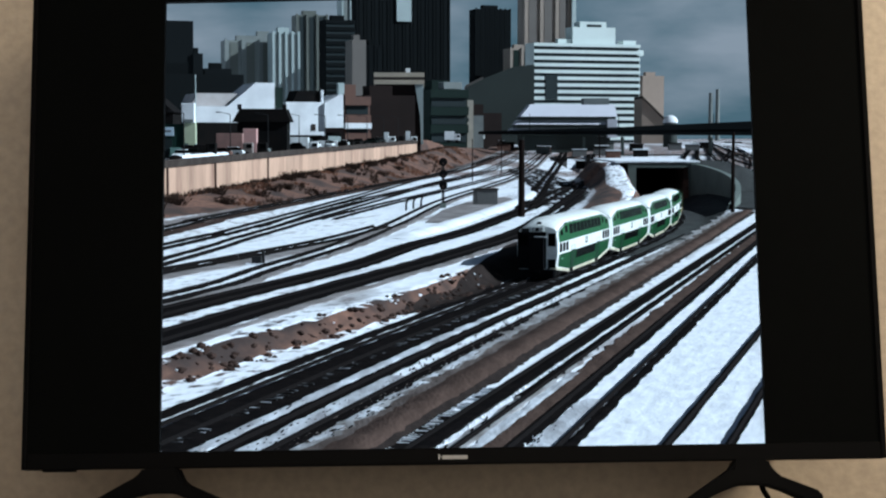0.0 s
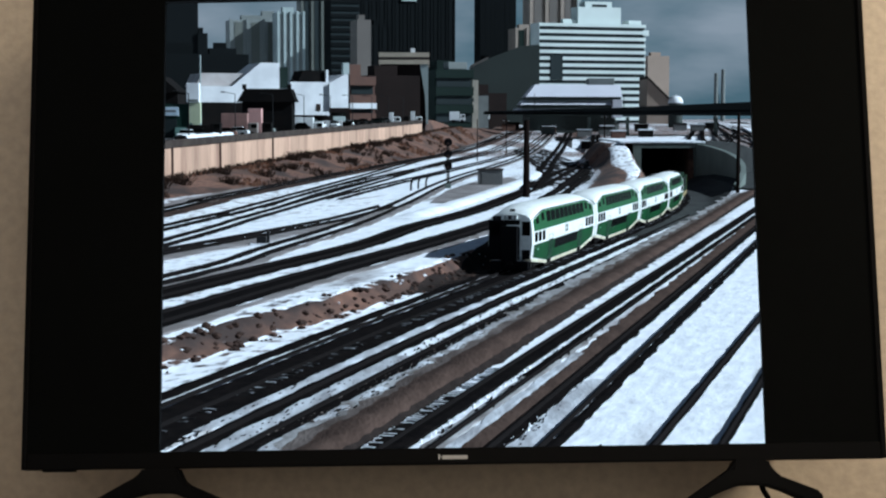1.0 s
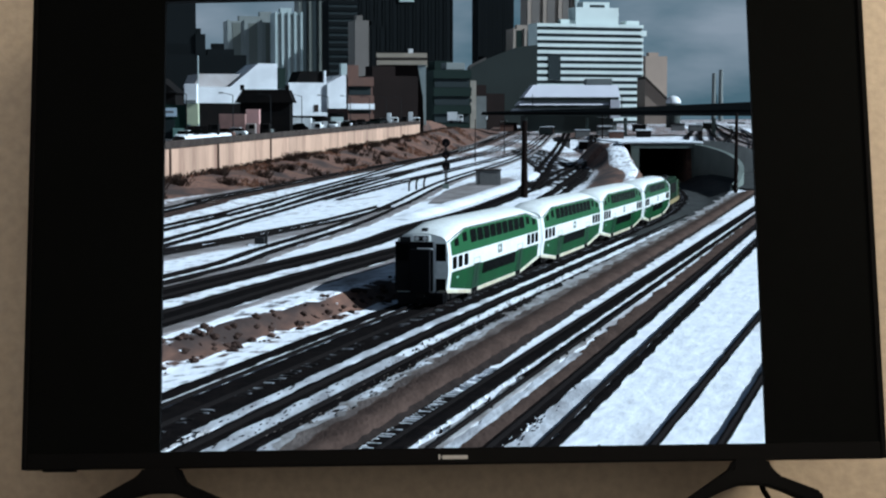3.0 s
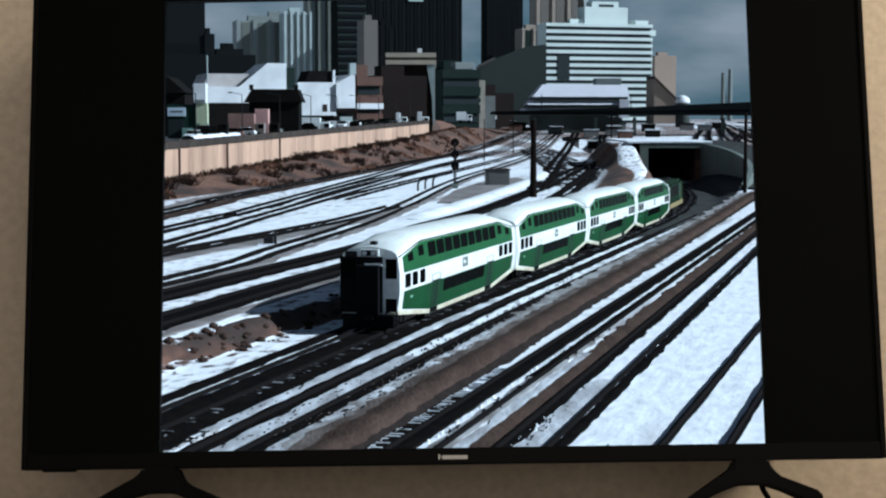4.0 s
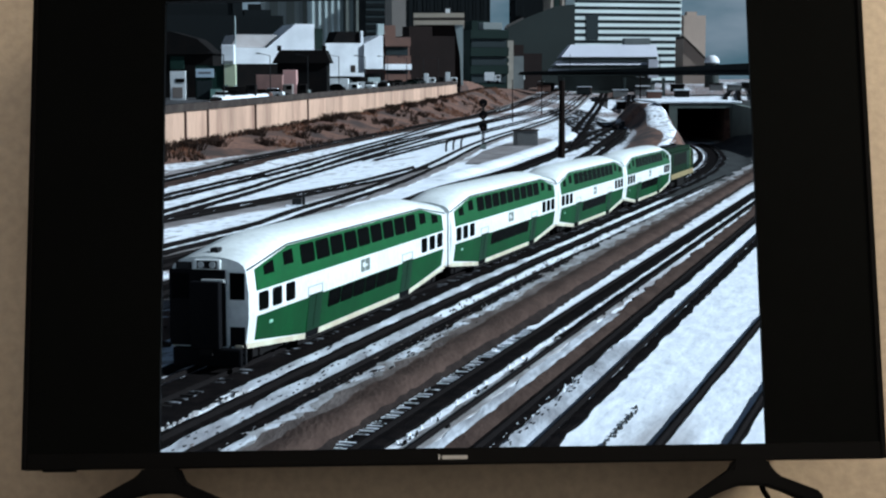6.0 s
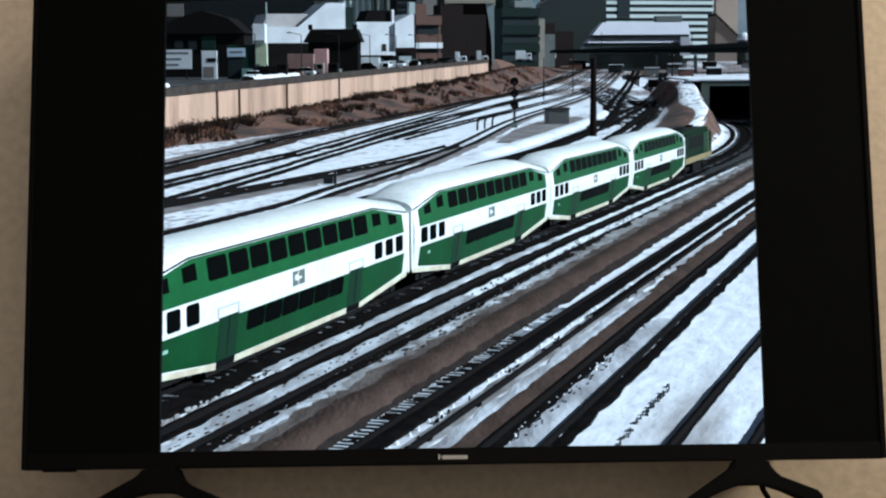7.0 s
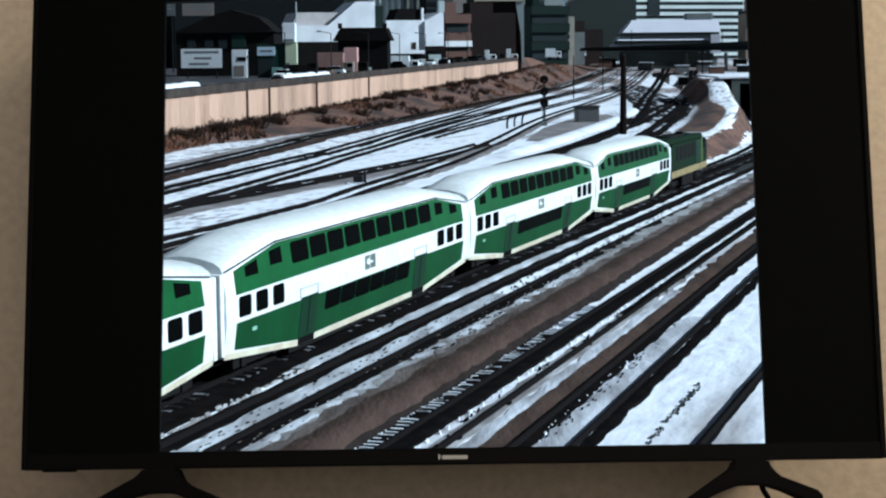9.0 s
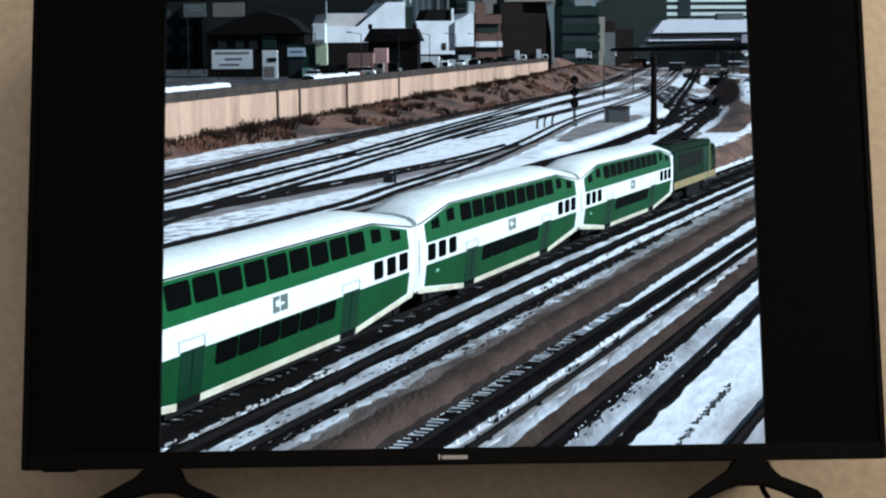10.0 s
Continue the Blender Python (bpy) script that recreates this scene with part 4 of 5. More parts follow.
POLE_WOOD = material("tarred_pole", (0.012, 0.008, 0.007), 0.95, spec=0.03)


def build_yard_things():
    signal_mast()
    pole(11.6, 198, 0.6, 9.4, 0.42, [], "dark thick utility pole among the tracks")
    pole(43.0, 232, 0.0, 11.0, 0.28, [(9.5, 1.2)], "dark utility pole beside the wing wall")
    pole(10.5, 360, 0.9, 9.0, 0.12, [], "thin distant pole between the tracks")
    pole(37.0, 352, 0.9, 10.0, 0.16, [(9.2, 0.9)], "thin distant pole between the tracks")
    pole(20.0, 430, 0.9, 9.0, 0.14, [(8.2, 0.9)], "thin distant pole between the tracks")
    # switch stand
    b = thing("switch_machine", pose(-12.3, 124, 0.93), "dark iron switch machine beside a turnout", "switch machine")
    part("housing", boxes((-0.45, 0.25, -0.3, 0.3, 0.05, 0.55), bevel=0.06), DARK_STEEL, b)
    part("stand", boxes((0.3, 0.5, -0.15, 0.15, 0.0, 0.95), bevel=0.04), DARK_STEEL, b)
    part("tie_plate", boxes((-0.9, 0.8, -0.5, 0.5, -0.05, 0.06)), TIMBER, b)
    # relay hut
    h = thing("relay_hut", pose(8.6, 233, 0.93), "grey windowless relay hut on a gravel island", "hut")
    part("wall", boxes((-1.7, 1.7, -1.2, 1.2, -0.1, 2.1), bevel=0.03), HUT_GREY, h)
    part("roof", boxes((-1.85, 1.85, -1.35, 1.35, 2.1, 2.25), bevel=0.04), DARK_COPING, h)
    part("door", boxes((-1.2, -0.4, -1.24, -1.2, 0.0, 1.9)), HUT_GREY, h)
    # gravel island between two curving tracks with a shovelled snow bank along it
    g = thing("gravel_island", label="flat grey gravel island between curving tracks", category="gravel", kind="structure")
    bm = bmesh.new()
    prism(bm, [(0.2, 184), (3.4, 183), (6.4, 199), (10.3, 220), (14.6, 248), (12.6, 259), (6.2, 240), (2.4, 214)], "z", 0.8, 0.99)
    part("gravel", bm, GRAVEL, g)
    sb = thing("snow_bank", label="ploughed bank of white snow along a track", category="snow bank", group="snow banks")
    line = curve_through([(-1.5, 155), (2.6, 174), (9.6, 213), (15.5, 250), (18.5, 278)], 1.0)
    bm = bmesh.new()
    rows = []
    for i, (p, d, s) in enumerate(frames_along(line)):
        k = (0.75 + 0.5 * noise.noise((p.y * 0.2, 1, 0))) * min(1, i / 6 + 0.1)
        rows.append([bm.verts.new((p.x + s.x * o - 0.9, p.y + s.y * o, 0.9 + z * k)) for o, z in ((-1.7, 0), (-0.9, 0.35), (0, 0.55), (0.8, 0.4), (1.4, 0))])
    for a, b2 in zip(rows, rows[1:]):
        for i in range(4):
            bm.faces.new((a[i], a[i + 1], b2[i + 1], b2[i])).smooth = True
    part("snow", bm, SNOW, sb)
    # looped guard rails beside the signal
    for k, (x, y) in enumerate(((-1.3, 214), (-0.4, 219), (0.6, 224))):
        r = thing("guard_loop", pose(x, y, 0.93, 0, 0, -20), "dark bent-pipe guard loop beside the signal", "guard rail", "guard loops")
        pts = [(-1.0, 0, 0), (-0.98, 0, 0.9), (-0.75, 0, 1.4), (-0.3, 0, 1.7), (0.6, 0, 1.9), (1.8, 0, 2.05)]
        part("pipe", bent_pipe(pts, 0.13), DARK_STEEL, r)
    # lumps of snow and clods on the slope beside the train
    rnd = random.Random(4)
    for cls, mat, n in (("snow_lumps", SNOW, 25), ("earth_clods", SOIL, 240)):
        bm = bmesh.new()
        for _ in range(n):
            y = rnd.uniform(56, 120)
            edge = -4.8 + 1.9 * smooth(66, 100, y)
            x = track_x(y) + edge + rnd.gauss(-0.9 if mat is SNOW else -0.4, 0.5)
            r = rnd.uniform(0.05, 0.13 if mat is SNOW else 0.24)
            v = bmesh.ops.create_icosphere(bm, subdivisions=1, radius=r)["verts"]
            for p in v:
                p.co = Vector((x, y, land(x, y) + r * 0.3)) + Vector((p.co.x * rnd.uniform(.8, 1.7), p.co.y * rnd.uniform(.8, 1.7), p.co.z * 0.8))
        t = tagged(part(cls, bm, mat), "clods and lumps strewn on the slope beside the track" if mat is SOIL else "lumps of frozen snow on the slope beside the track", "snow" if mat is SNOW else "earth", kind="stuff")
    # mounds of snow and dry growth on the street bank
    for k in range(24):
        y = 178 + k * 11.5 + rnd.uniform(-5, 5)
        d = rnd.uniform(0.8, max(1.2, bank_width(y) - 1.5))
        x = wall_x(y) + d
        bush("bush", x, y, land(x, y) - 0.1, rnd.uniform(0.7, 1.25), k, "leafless brown bush on the bank below the wall")
    dry_scrub("dead_grass", DEAD_GRASS, 3, 1500, 0.1, 0.4, "matted brown dead grass on the bank below the wall")
    dry_scrub("dead_brush", TWIG, 8, 900, 0.35, 0.7, "dark leafless brush in drifts along the foot of the wall")


def dry_scrub(name, mat, seed, count, near_wall, tall, label):
    """Tufts of dead grass and brush in drifts on the bank below the wall, too many to count."""
    rnd = random.Random(seed)
    verts, faces = [], []
    placed = 0
    while placed < count:
        y = rnd.uniform(152, 560)
        d = rnd.uniform(0.05, 1.1) if rnd.random() < near_wall else rnd.uniform(0.4, bank_width(y) + 0.8)
        x = wall_x(y) + d
        if noise.noise((x * 0.13, y * 0.05, seed)) + 0.2 * noise.noise((x * 0.6, y * 0.3, seed)) < 0.18 and d > 0.8:
            continue
        placed += 1
        z = land(x, y) - 0.05
        for _ in range(9):
            a, r = rnd.uniform(0, 6.28), rnd.uniform(0, 0.45)
            p = Vector((x + math.cos(a) * r, y + math.sin(a) * r * 1.8, z))
            lean = Vector((rnd.uniform(-0.5, 0.5), rnd.uniform(-0.5, 0.5), 1.0)) * tall * rnd.uniform(0.5, 1.3)
            w = Vector((math.cos(a + 1.57), math.sin(a + 1.57), 0)) * 0.09
            k = len(verts)
            verts += [p - w, p + w, p + lean + w * 0.2, p + lean - w * 0.2]
            faces.append((k, k + 1, k + 2, k + 3))
    me = bpy.data.meshes.new(name)
    me.from_pydata(verts, [], faces)
    me.materials.append(mat)
    tagged(new(name, me), label, "dry grass", kind="stuff")


DEAD_GRASS = material("dead_grass", (0.19, 0.09, 0.058), 0.95, spec=0.02, second=(0.09, 0.048, 0.034), scale=0.5, amount=0.9, space="World")
HUT_GREY = material("hut_grey_paint", (0.13, 0.13, 0.13), 0.8)


# ---------------------------------------------------------------- city
def facade(name, label, x0, x1, top, y, mat, style="plain", glass=None, deep=12.0, floor=3.6, bay=4.0, group="towers of the skyline", z0=0.0, category="building", trim=None, turned=18.0):
    """A tower with its own bands, ribs or punched windows on the side that looks over the yard."""
    b = thing(name, pose((x0 + x1) / 2, y, z0, 0, 0, turned), label, category, group)
    w, h = (x1 - x0) / 2 / math.cos(radians(turned)), top - z0
    part("wall", boxes((-w, w, 0, deep, -2, h)), mat, b)
    glass = glass or TOWER_GLASS
    if style == "bands":
        n = int(h / floor)
        for k in range(n):
            z = h - (k + 1) * floor
            part("window_band", boxes((-w + 0.4, w - 0.4, -0.25, 0.1, z + 0.1, z + floor * 0.5)), glass, b)
            part("spandrel", boxes((-w, w, -0.9, 0.1, z + floor * 0.52, z + floor)), trim or mat, b)
    elif style == "ribs":
        n = max(2, int(2 * w / bay))
        for k in range(n + 1):
            x = -w + 2 * w * k / n
            proud = 0.3 if mat is BLACK_TOWER else 1.0
            part("rib", boxes((x - 0.5, x + 0.5, -proud, 0.1, 0, h + 0.5)), trim or mat, b)
        for k in range(n):
            x = -w + 2 * w * (k + 0.5) / n
            part("window_strip", boxes((x - w / n * 0.5, x + w / n * 0.5, -0.2, 0.1, 2, h - 1)), BLACK_TOWER if mat is BLACK_TOWER else glass, b)
    elif style == "grid":
        nx, nz = max(2, int(2 * w / bay)), max(2, int(h / floor))
        for i in range(nx):
            for k in range(nz):
                x, z = -w + 2 * w * (i + 0.5) / nx, h * (k + 0.5) / nz
                part("window", boxes((x - w / nx * 0.6, x + w / nx * 0.6, -0.08, 0.1, z - h / nz * 0.28, z + h / nz * 0.28)), glass, b)
    part("roof_plant", boxes((-w * 0.5, w * 0.4, deep * 0.3, deep * 0.6, h, h + 2.5)), mat, b)
    return b


TOWER_GLASS = material("tower_glass", (0.022, 0.03, 0.032), 0.5, spec=0.1)
BLACK_TOWER = material("black_tower_steel", (0.008, 0.0096, 0.0103), 0.9, spec=0.02, random_tint=0.1)
BROWN_TOWER = material("brown_tower_stone", (0.11, 0.095, 0.085), 0.8, scale=0.05)
GREY_TOWER = material("grey_tower_concrete", (0.17, 0.19, 0.185), 0.8, scale=0.05)
PALE_TOWER = material("pale_tower_panels", (0.32, 0.38, 0.38), 0.7, scale=0.05)
OLIVE_TOWER = material("olive_tower_glass", (0.09, 0.1, 0.088), 0.6, scale=0.05)
TAN_TOWER = material("tan_tower_stone", (0.26, 0.21, 0.175), 0.8, scale=0.05)
HOTEL_WHITE = material("white_hotel_concrete", (0.6, 0.67, 0.65), 0.8, scale=0.03)
PLASTER = material("white_plaster", (0.8, 0.82, 0.85), 0.85, second=(0.5, 0.51, 0.54), scale=0.25)
GREY_ROOF = material("grey_snowy_roof", (0.42, 0.38, 0.37), 0.9, second=(0.6, 0.6, 0.62), scale=0.3)
DARK_WOOD = material("dark_boarding", (0.008, 0.0078, 0.0078), 0.95, spec=0.03, second=(0.015, 0.0115, 0.0105), scale=0.4)
BRICK = material("red_brown_brick", (0.13, 0.062, 0.045), 0.9, second=(0.09, 0.05, 0.04), scale=0.5)
TEAL = material("dull_green_paint", (0.012, 0.022, 0.019), 0.9, spec=0.1)
SIGN_WHITE = material("sign_white", (0.75, 0.77, 0.78), 0.6)
SIGN_INK = material("sign_ink", (0.15, 0.16, 0.18), 0.7)
PINK = material("faded_pink_panel", (0.55, 0.3, 0.28), 0.8)
BEIGE = material("beige_panel", (0.5, 0.42, 0.33), 0.8, scale=0.3)
# Stone colour lightened: the distance's haze is put into it.
PEACH = material("hazed_peach_stone", (0.3, 0.225, 0.18), 0.9, scale=0.05)
WORN_BEIGE = material("worn_beige_render", (0.27, 0.24, 0.2), 0.9, second=(0.15, 0.13, 0.11), scale=0.3)
FADED_GREY = material("faded_grey_hoarding", (0.1, 0.11, 0.11), 0.9, scale=0.4)
FADED_BEIGE = material("faded_beige_hoarding", (0.2, 0.165, 0.15), 0.9, scale=0.4)
SHUTTER_GREEN = material("dark_green_shutter_paint", (0.012, 0.035, 0.028), 0.8, spec=0.1)
PALE_BLUE = material("pale_blue_sign_paint", (0.5, 0.62, 0.72), 0.7)
PALE_TEAL = material("pale_teal_paint", (0.16, 0.3, 0.27), 0.8)
PALE_LIME = material("pale_lime_plaster", (0.5, 0.55, 0.38), 0.85, scale=0.6)
DUSKY_PINK = material("dusky_pink_panel", (0.28, 0.15, 0.13), 0.8, second=(0.16, 0.09, 0.08), scale=0.6)


def build_city():
    facade("office_tower", "nearly black stepped tower block", -131, -96.4, 58.5, 700, BLACK_TOWER)
    facade("office_tower", "black lower block beside a tower", -96.4, -92.5, 45, 705, BLACK_TOWER)
    facade("office_tower", "black low block among the towers", -92.4, -81.5, 39, 712, BLACK_TOWER)
    facade("office_tower", "grey-green slab tower with vertical ribs", -93.6, -70.8, 55.8, 800, GREY_TOWER, "ribs", bay=6, glass=OLIVE_TOWER)
    facade("office_tower", "grey tower top with a flat roof", -84.7, -72.0, 60, 835, GREY_TOWER)
    facade("office_tower", "pale tower with strong vertical ribs", -70.4, -58.8, 59.0, 790, PALE_TOWER, "ribs", bay=2.8, trim=PALE_TOWER, glass=GREY_TOWER)
    facade("office_tower", "olive grey glass tower", -67.5, -51.8, 75, 900, OLIVE_TOWER, "ribs", bay=5)
    facade("office_tower", "dark grey tower with narrow bands", -49.5, -34.7, 69, 850, BLACK_TOWER, "bands", trim=BLACK_TOWER)
    facade("office_tower", "slim pale tower behind the dark ones", -48.2, -38.5, 99, 1000, PALE_TOWER, "ribs", bay=4, glass=GREY_TOWER)
    facade("office_tower", "brown stone tower with narrow ribs", -33.0, -26.7, 55, 780, BROWN_TOWER)
    facade("office_tower", "dark brown tower with narrow ribs", -26.6, -18.4, 52.7, 785, BLACK_TOWER, "ribs", bay=3)
    b = facade("office_tower", "huge black steel tower", -37.1, 14.6, 118, 950, BLACK_TOWER, "ribs", bay=4.3, trim=BLACK_TOWER)
    # Opaque pale strip; what the glass reflects is put into its colour.
    part("glass_slot", boxes((-4.4, 4.2, -1.3, -0.2, 75, 118)), PALE_TOWER, b, "pale strip, the glass reflection put into its colour")
    facade("office_tower", "slender black steel tower", 30.5, 50.5, 84.3, 980, BLACK_TOWER, "ribs", bay=3, trim=BLACK_TOWER)
    facade("office_tower", "tan stone tower with dark vertical windows", 59.9, 88.0, 110, 1000, TAN_TOWER, "ribs", bay=9, glass=BROWN_TOWER)
    # Added block that stands for the tan tower's pale edge.
    facade("office_tower", "narrow pale block for the edge of the tan tower", 88.5, 91.0, 108, 1003, PALE_TOWER)
    facade("office_tower", "small tan tower with ribs", 49.6, 62.5, 60.5, 960, TAN_TOWER, "ribs", bay=5, glass=TEAL)
    h = facade("hotel", "broad white hotel with dark horizontal window bands", 58.2, 117.1, 60.0, 900, HOTEL_WHITE, "bands", floor=3.55, category="hotel", trim=HOTEL_WHITE)
    part("penthouse", boxes((-7.6, 17.4, 2, 12, 60, 69)), HOTEL_WHITE, h)
    part("penthouse", boxes((-3, 12.5, 3, 11, 69, 72)), HOTEL_WHITE, h)
    part("vent_opening", boxes((1, 9.5, 2.8, 3, 68.3, 70.5)), TOWER_GLASS, h)
    part("stair_tower", boxes((24, 31.5, 6, 14, 0, 62.5)), HOTEL_WHITE, h)
    part("balcony", boxes((29.4, 33.0, -0.5, 6, 54, 57)), HOTEL_WHITE, h)
    # No recess is cut; the court's shade is put into a dark panel.
    part("court", boxes((-24.5, -17.5, -1.2, 0, 30, 43)), TOWER_GLASS, h, "dark panel with the shade of a stair court in its colour")
    # dark hall with a sloped roof
    g = thing("exhibition_hall", pose(35, 760, 0), "dark green-grey hall with a sloping roof", "building")
    bm = prism(bmesh.new(), [(-15.2, 0), (15.2, 0), (15.2, 43), (6, 42), (-8, 36.5), (-15.2, 33)], "y", 0, 40)
    part("wall", bm, DARK_HALL, g)
    part("eave", prism(bmesh.new(), [(-15.6, 32.6), (-8, 36.3), (-8, 37.4), (-15.6, 33.8)], "y", -0.6, 40), BROWN_TOWER, g)
    # low gabled station building, orange tower and dome beyond it
    s = thing("station_building", pose(110.3, 800, 0), "tan building with a pitched roof behind the hotel", "building")
    part("wall", prism(bmesh.new(), [(-6, 0), (6, 0), (6, 17), (-6, 28.5)], "y", 0, 30), PEACH, s)
    part("roof", prism(bmesh.new(), [(-6, 28.6), (6.4, 16.8), (6.4, 17.8), (-6, 29.8)], "y", -0.8, 30), DARK_COPING, s)
    facade("office_tower", "peach tower far off, haze put into its colour", 143.3, 158.1, 50.2, 1100, PEACH)
    d = thing("tank_dome", pose(103.2, 700, 12.0), "small white domed roof", "dome")
    bm = bmesh.new()
    bmesh.ops.create_uvsphere(bm, u_segments=20, v_segments=12, radius=3.2)
    for v in bm.verts:
        v.co.z = max(0, v.co.z) * 1.0 + 4.2
    part("dome", bm, PLASTER, d)
    part("drum", tube(bmesh.new(), (0, 0, -12), (0, 0, 4.2), 3.0, n=20), DARK_HALL, d)
    for x, h1 in ((240, 47), (245.8, 50)):
        c = thing("smokestack", pose(x, 1400, 0), "grey smokestack on the horizon", "smokestack", "smokestacks")
        part("shaft", tube(bmesh.new(), (0, 0, 0), (0, 0, h1), 2.1, 1.6, n=14), GREY_TOWER, c)
    # old bank-like building with striped cornice
    k = thing("warehouse", pose(-6, 420, 6.5), "dark brick warehouse with a striped cornice and pale curved corner", "building")
    part("wall", boxes((-6, 5.2, 0, 25, 0, 17.2)), DARK_BRICK, k)
    for z, m in ((16.9, BEIGE), (18.2, DARK_COPING), (18.7, BEIGE)):
        part("cornice", boxes((-6.4, 6.2, -0.8, 25, z, z + (0.5 if m is DARK_COPING else 1.1))), m, k)
    part("corner_pier", prism(bmesh.new(), [(3.8, 17.0), (5.9, 17.0), (5.9, 2.0), (5.4, 2.0), (5.1, 9.0)], "y", -0.5, 25), PALE_TOWER, k, "pale flared corner")
    part("roof_light", boxes((1.5, 2.6, 3, 6, 19.8, 21)), PLASTER, k)
    # street buildings
    f = facade("brick_house", "red-brown brick building with a white ledge", -15.6, -10.6, 18.2, 330, BRICK, "bands", floor=3.6, deep=15, z0=7, group="street buildings")
    part("ledge", boxes((-2.7, 2.7, -1.2, 0, 4.9, 6.0), bevel=0.05), PLASTER, f)
    f = facade("green_house", "dull green commercial building", 1.6, 11.3, 22.4, 430, TEAL, "bands", floor=4.5, deep=20, z0=7.5, group="street buildings")
    part("parapet", boxes((-1.5, 3.5, -0.3, 4, 15, 16.8), bevel=0.1), GREY_TOWER, f)
    f = facade("beige_house", "pale beige street building with a flat roof", 8.6, 12.6, 19.6, 424, WORN_BEIGE, deep=10, z0=7.5, group="street buildings")
    part("lean_to", boxes((2.2, 5.2, 1, 7, 0, 8.2)), FADED_GREY, f, "grey lean-to")
    for wz in (6.6, 9.4):
        part("window", boxes((-1.2, 0.9, -0.08, 0.1, wz, wz + 1.0)), TOWER_GLASS, f)
    facade("dark_house", "dark soot-stained street building", -14.0, -2.0, 20.0, 395, DARK_BRICK, deep=20, z0=7, group="street buildings")
    facade("dark_house", "dark soot-stained street building", 11.5, 22, 17.0, 470, DARK_BRICK, deep=20, z0=7, group="street buildings")
    facade("dark_house", "dark low building behind the barn", -72, -38, 23.4, 350, BLACK_TOWER, deep=20, z0=7, group="street buildings")
    facade("dark_house", "dark warehouse along the street", -106, -72, 25.0, 352, BLACK_TOWER, "grid", deep=20, z0=7, group="street buildings")
    w = thing("white_barn", pose(-30.3, 270, 7.0, 0, 0, 18), "white plastered barn-like building with a stepped gable", "building")
    part("gable_wall", prism(bmesh.new(), [(-6.5, 0), (6.5, 0), (6.5, 12.0), (3.4, 12.0), (-1.2, 8.2), (-6.5, 8.2)], "y", 0, 10), PLASTER, w, "white plaster gable wall")
    part("roof", prism(bmesh.new(), [(-6.8, 8.25), (-1.3, 8.25), (0.8, 10.3), (-5.9, 10.3)], "y", 1.5, 12), GREY_ROOF, w, "grey sloping roof")
    # Closed sheet on the wall; the undercroft's shade is its dark colour.
    part("undercroft", boxes((-6.4, 1.0, -0.15, -0.002, 0.4, 5.6)), DARK_WOOD, w, "dark sheet for the shade inside an undercroft")
    part("chimney", boxes((6.7, 8.6, 3, 4.5, 8, 11.4), bevel=0.05), TEAL, w)
    sh = thing("dark_shed", pose(-24.6, 258, 7.0), "black boarded shed with a flat hipped roof", "shed")
    part("wall", boxes((-4.0, 3.6, 0, 6, 0, 6.0)), DARK_WOOD, sh)
    part("roof", prism(bmesh.new(), [(-4.8, 5.6), (4.2, 5.6), (3.4, 7.6), (-3.6, 7.6)], "y", -0.4, 6.4), DARK_WOOD, sh)
    for x in (-3.7, 3.2):
        part("finial", boxes((x - 0.3, x + 0.3, 0, 0.6, 7.5, 8.3)), DARK_WOOD, sh)
    wr = thing("white_house", pose(-17.8, 275, 7.0, 0, 0, 18), "white plastered building with a lean-to gable", "building")
    part("wall", boxes((-4.9, 1.6, 0, 9, 3.5, 9.0)), PLASTER, wr)
    part("gable", prism(bmesh.new(), [(1.5, 4.8), (4.7, 4.8), (4.7, 10.2), (4.2, 10.3), (1.5, 8.8)], "y", -0.5, 9), PLASTER, wr)
    part("ground_floor", boxes((-4.9, 4.6, 0.4, 9, 0, 4.0)), DARK_WOOD, wr)
    part("skylight_roof", prism(bmesh.new(), [(-3.4, 9.02), (1.2, 9.02), (1.0, 10.9), (-2.6, 10.9)], "y", 1, 7), DARK_WOOD, wr, "black glazed roof")
    part("chimney", boxes((1.2, 1.6, 0.5, 1.2, 9, 11), bevel=0.04), PLASTER, wr)
    part("vent", boxes((-0.6, 0.1, -0.1, 0.0, 4.3, 5.4)), DARK_COPING, wr)
    part("water_tank", boxes((5.0, 6.1, 4, 5, 10.4, 12.3), bevel=0.1), PALE_TOWER, wr)
    part("dock_door", boxes((-4.6, -2.9, 0.2, 0.4, 0.3, 3.3), bevel=0.04), PLASTER, wr, "white dock door")
    part("dock_door", boxes((-2.5, -0.4, 0.2, 0.4, 0.2, 3.0), bevel=0.04), PALE_TOWER, wr, "pale grey dock door")
    part("dock_door", boxes((2.3, 4.4, 0.2, 0.4, 0.6, 3.4), bevel=0.04), PALE_TOWER, wr, "pale grey dock door")
    part("canopy", boxes((-4.9, 1.0, -1.0, 0.4, 3.3, 3.6), bevel=0.04), DARK_WOOD, wr)
    gp = thing("gate_pillar", pose(-35.0, 250, 6.9), "street pillar, white above and pale yellow-green below", "pillar")
    part("base", boxes((-0.1, 0.75, 0, 0.9, 0, 2.5), bevel=0.05), PALE_LIME, gp)
    part("shaft", boxes((-0.75, 1.05, 0, 1.1, 2.4, 5.55), bevel=0.06), PALE_LIME, gp)
    part("cap", boxes((-1.0, 0.9, -0.2, 1.4, 5.5, 8.4), bevel=0.08), PLASTER, gp)
    part("dark_band", boxes((-0.8, 0.7, -0.24, -0.2, 5.6, 6.0)), GREY_TOWER, gp)
